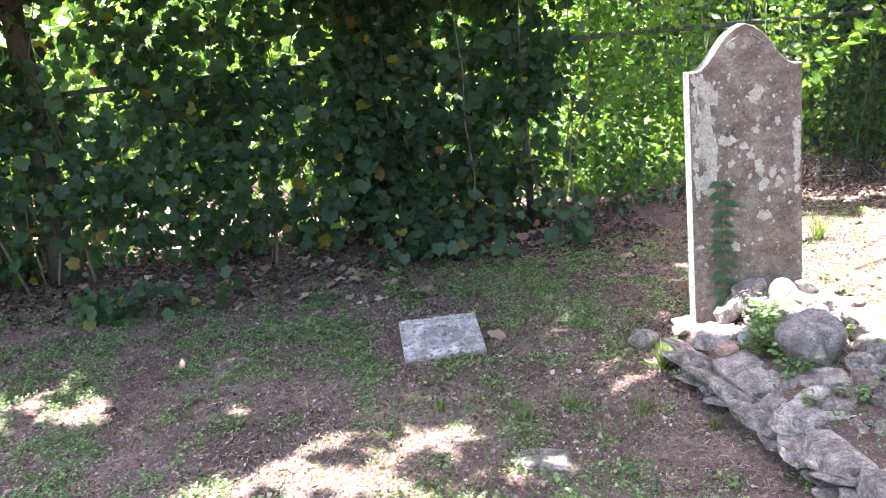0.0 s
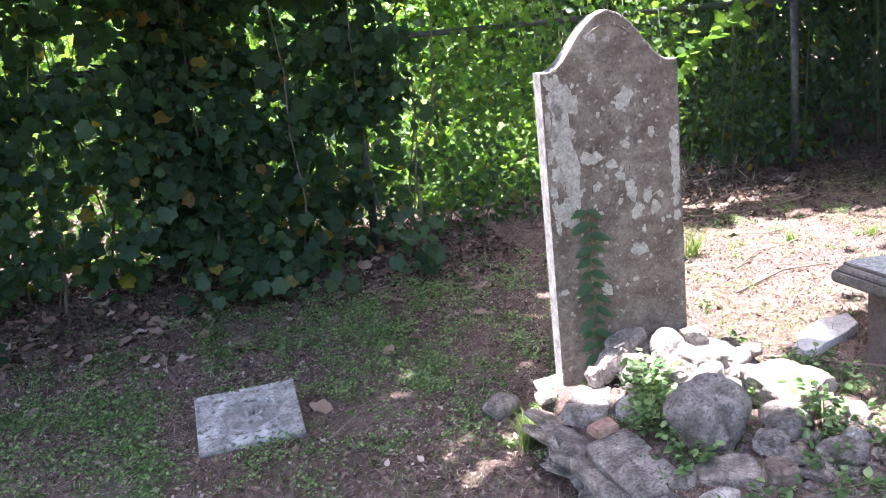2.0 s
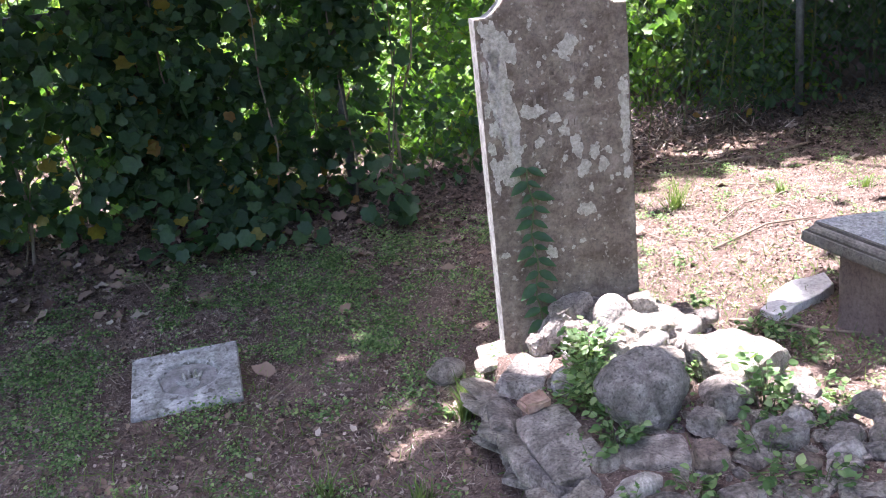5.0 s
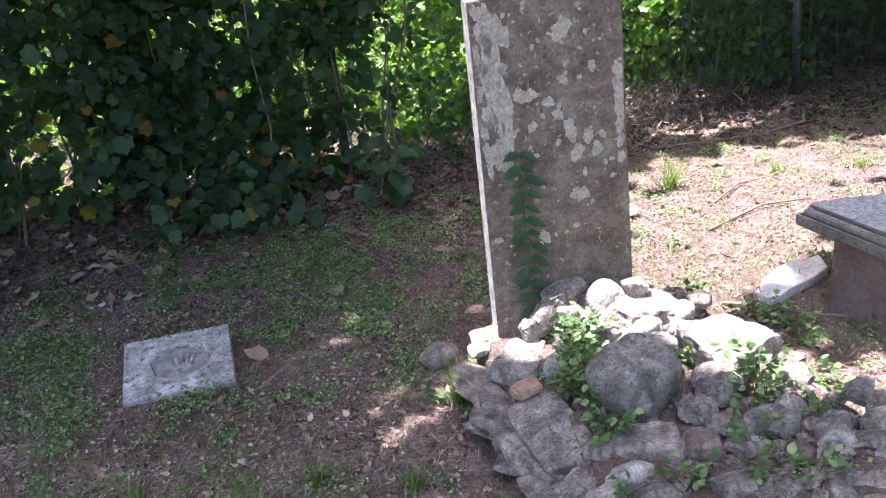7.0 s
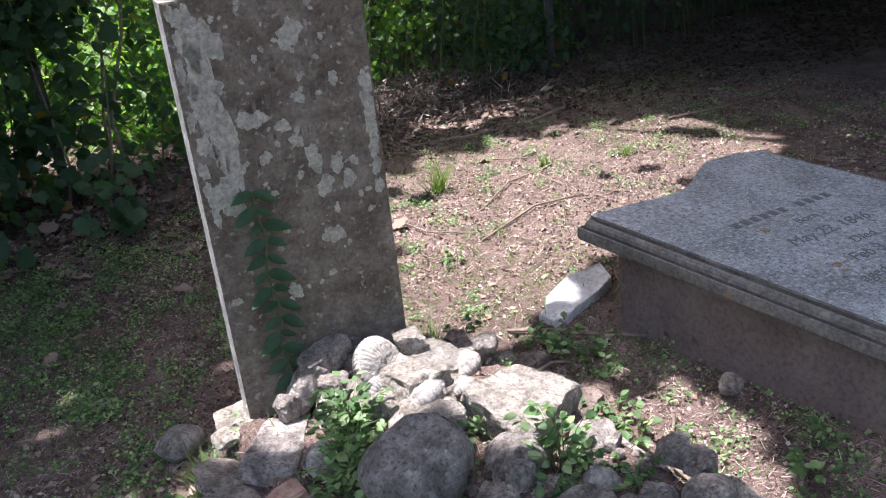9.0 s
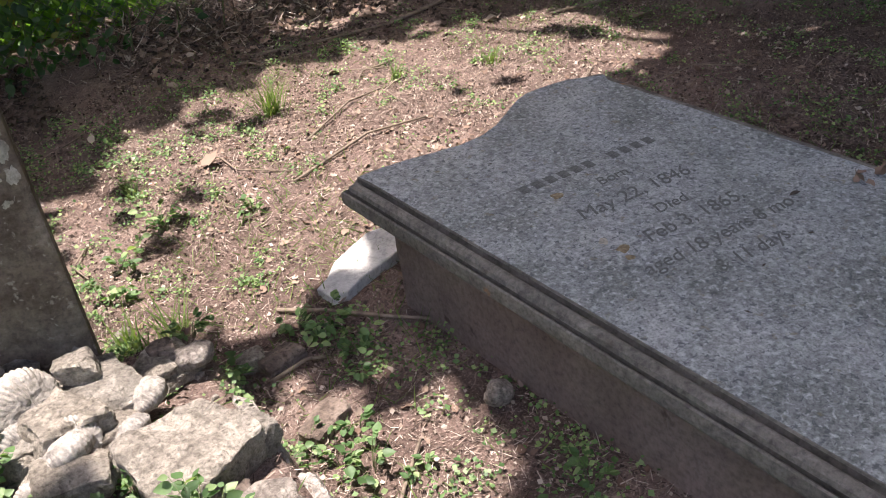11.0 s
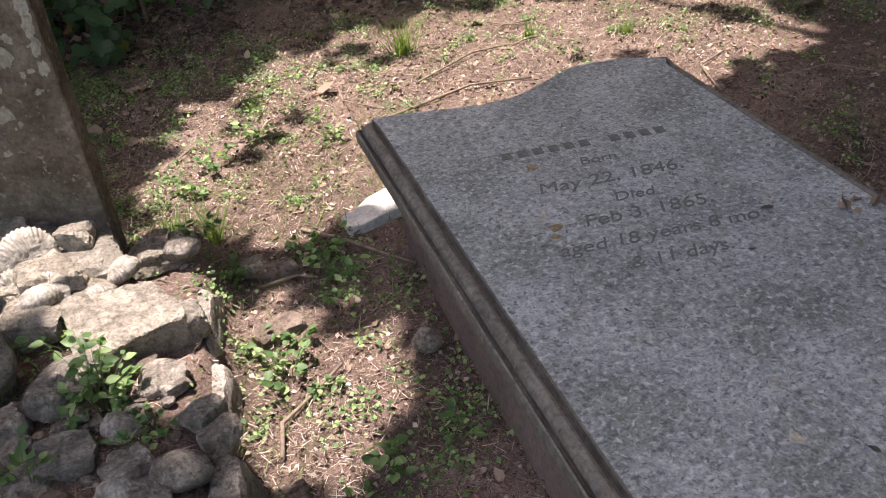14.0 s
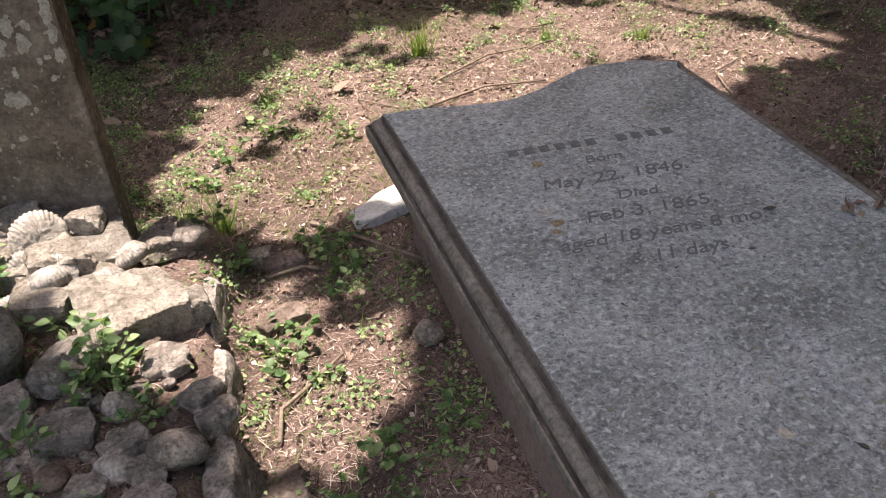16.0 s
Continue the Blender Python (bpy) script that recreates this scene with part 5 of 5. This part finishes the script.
p = ground_places(330000, (-2.4, 1.3), (6.4, 7.4), lambda x, y: np.clip(0.6 + 0.35 * ripple(x, y, 4, 71), 0.1, 1) * np.where(y < 5.6, 1.0, 0.5) * np.where(x > 2.4, 0.8, 1.0))
strew("dry_straw", p, rng.uniform(0.008, 0.020, len(p)) + 0.03 * rng.uniform(0, 1, len(p)) ** 3, STRAW, M_straw, "dry straw and pine needles strewn on the soil", "straw", 0.3, 0.003, 0.35, rng.uniform(0.0010, 0.0026, len(p)))


def green_patches(x, y):
    left = np.clip(np.where(x < 1.6, 0.20, 0.22) + 0.36 * ripple(x, y, 3.2, 72) + 0.6 * ripple(x, y, 15, 75), 0, 1) * (1 - step(5.6, 6.4, y))
    return left * np.where(x < 2.3, 1.0, 0.30)


LEAFLET = (np.array([(0, 0, 0), (0.42, 0.5, 0.12), (0, 1.0, 0), (-0.42, 0.5, 0.12)]), np.array([(0, 1, 2, 3)]))
ROUND = fan([(0, 0), (0.42, 0.3), (0.38, 0.75), (0, 1.0), (-0.38, 0.75), (-0.42, 0.3)])
c = ground_places(7600, (-2.4, 1.3), (6.2, 6.6), green_patches)
reach = rng.uniform(0.018, 0.065, len(c))
p = np.repeat(c, 20, axis=0)
rr = np.repeat(reach, 20)
p[:, 0] += rng.normal(0, 0.6, len(p)) * rr
p[:, 1] += rng.normal(0, 0.6, len(p)) * rr
p[:, 2] = ground_height(p[:, 0], p[:, 1]) + rng.uniform(0.003, 0.8, len(p)) * rr
strew("ground_weeds", p, rng.uniform(0.006, 0.012, len(p)) + 0.009 * rng.uniform(0, 1, len(p)) ** 2, LEAFLET, M_weed, "clumps of small round-leaved green weeds in the soil", "weeds", 0.5, 0.0, 0.5)
p = ground_places(16000, (-2.4, 1.3), (6.2, 6.6), lambda x, y: np.clip(0.2 + 0.8 * ripple(x, y, 2.6, 73), 0, 1))
strew("thin_grass", p, rng.uniform(0.03, 0.08, len(p)), BLADE, M_grass, "thin grass growing in the soil", "grass", 0.6, 0.0, 1.6, rng.uniform(0.002, 0.004, len(p)))
p = ground_places(1250, (-2.6, 4.0), (6.4, 7.6), lambda x, y: (step(4.8, 6.3, y) * 0.9 + 0.03) * np.where(x < 2.2, 1.0, 0.06))
strew("fallen_leaves", p, rng.uniform(0.035, 0.10, len(p)), CRINKLED, M_dead, "curled brown fallen leaves along the hedge", "leaves", 0.22, 0.006, 0.1)
p = ground_places(9000, (-2.2, 1.3), (6.2, 5.4), lambda x, y: 0.5 + 0.4 * ripple(x, y, 3, 74))
strew("leaf_litter", p, rng.uniform(0.008, 0.035, len(p)), CRINKLED, M_dead, "scraps of dead brown leaves on the soil", "leaves", 0.3, 0.004, 0.1)
p = ground_places(2600, (2.6, 6.3), (5.0, 7.5), lambda x, y: np.exp(-((x - 3.9) / 0.8) ** 2 - ((y - 6.8) / 0.3) ** 2))
p[:, 2] += rng.uniform(0, 0.22, len(p)) * np.exp(-((p[:, 1] - 6.85) / 0.3) ** 2)
strew("brush_heap", p, rng.uniform(0.03, 0.13, len(p)), BLADE, M_straw, "heap of dead brush under the fence", "brush", 0.8, 0.0, 0.6, rng.uniform(0.003, 0.010, len(p)))
p = ground_places(650, (2.8, 5.9), (4.8, 7.4), lambda x, y: np.exp(-((x - 3.8) / 0.7) ** 2 - ((y - 6.6) / 0.45) ** 2))
strew("heaped_leaves", p, rng.uniform(0.02, 0.06, len(p)), CRINKLED, M_dead, "sunlit dead leaves heaped against the fence", "leaves", 0.6, 0.01, 0.5)


# reddish-brown litter, coloured darker than its own tone to deepen the shade
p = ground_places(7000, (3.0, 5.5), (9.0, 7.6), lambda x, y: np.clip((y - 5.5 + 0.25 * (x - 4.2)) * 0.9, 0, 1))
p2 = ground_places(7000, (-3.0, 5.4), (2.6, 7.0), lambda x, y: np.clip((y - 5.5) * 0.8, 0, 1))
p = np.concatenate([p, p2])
strew("dark_litter", p, rng.uniform(0.015, 0.052, len(p)), CRINKLED, M_dark_litter, "brown leaf litter, coloured darker to deepen the shade", "leaves", 0.35, 0.005, 0.15)


p = ground_places(105000, (-2.4, 1.3), (6.4, 7.0), lambda x, y: np.clip(0.55 + 0.45 * ripple(x, y, 7, 77), 0.08, 1))
strew("soil_crumbs", p, rng.uniform(0.004, 0.019, len(p)) ** 1.0, LEAFLET, M_crumb, "crumbs of bark, chips and dry leaf on the soil", "litter", 0.7, 0.002, 0.8)
r = np.random.default_rng(17)
for x, y, size in ((0.72, 5.33, 0.13), (-0.10, 5.62, 0.10), (0.20, 5.75, 0.11), (0.45, 5.82, 0.10), (0.03, 5.92, 0.12), (-0.5, 5.5, 0.11), (0.92, 6.0, 0.10), (1.25, 6.1, 0.09), (1.86, 6.58, 0.17), (0.58, 5.55, 0.08),
                   (-0.9, 5.75, 0.12), (-0.3, 5.95, 0.11), (1.6, 6.3, 0.12), (0.35, 6.0, 0.12), (-1.3, 5.6, 0.10), (1.35, 4.75, 0.07), (0.1, 5.1, 0.08), (-0.2, 4.9, 0.07), (5.2, 4.9, 0.12), (2.9, 5.0, 0.09)):
    a = r.uniform(0, 6.28)
    me = scatter("dry_leaf", np.zeros((1, 3)), np.array([(r.normal(0, 0.25), r.normal(0, 0.25), 1.0)]), np.array([(math.cos(a), math.sin(a), 0.05)]), np.array([size]), LOBED, M_dead, np.array([size * 0.8]))
    ob = new("dry_leaf", me)
    ob.matrix_basis = pose(x, y, at(x, y, 0.018))
    tagged(ob, "large dry brown lobed leaf on the ground", "leaf", "large dry leaves by the hedge")


def stick(points, radius, label="thin dead twig lying on the soil"):
    bm = bmesh.new()
    pts = [(x, y, at(x, y, radius + 0.004 + 0.012 * (i % 2))) for i, (x, y) in enumerate(points)]
    tube(bm, pts, [radius * (1 - 0.4 * i / len(pts)) for i in range(len(pts))], 6)
    return tagged(part("twig", bm, M_twig), label, "twig", "twigs on the ground")


stick([(2.56, 2.86), (2.57, 2.96), (2.63, 3.03), (2.73, 3.12)], 0.006)
stick([(2.70, 3.86), (2.80, 3.74), (2.93, 3.60), (3.0, 3.5)], 0.007)
stick([(2.55, 3.56), (2.66, 3.57), (2.72, 3.55)], 0.006)
stick([(3.6, 6.1), (3.9, 5.95), (4.3, 5.9)], 0.008)
stick([(4.3, 5.9), (4.7, 6.0), (5.0, 6.4)], 0.010)
stick([(3.1, 4.6), (3.5, 4.75), (3.75, 4.7)], 0.006)
stick([(3.3, 4.9), (3.6, 5.1), (3.8, 5.15)], 0.005)
stick([(4.9, 5.3), (5.4, 5.2), (5.9, 5.3)], 0.008)
r = np.random.default_rng(9)
for k in range(26):
    x, y, a = r.uniform(-1.8, 5.5), r.uniform(3.9, 6.3), r.uniform(0, 6.28)
    if clear_of_stones(np.array(x), np.array(y)) > 0.5:
        s = r.uniform(0.08, 0.25)
        stick([(x, y), (x + s * math.cos(a), y + s * math.sin(a)), (x + 2 * s * math.cos(a + 0.4), y + 2 * s * math.sin(a + 0.4))], 0.004)
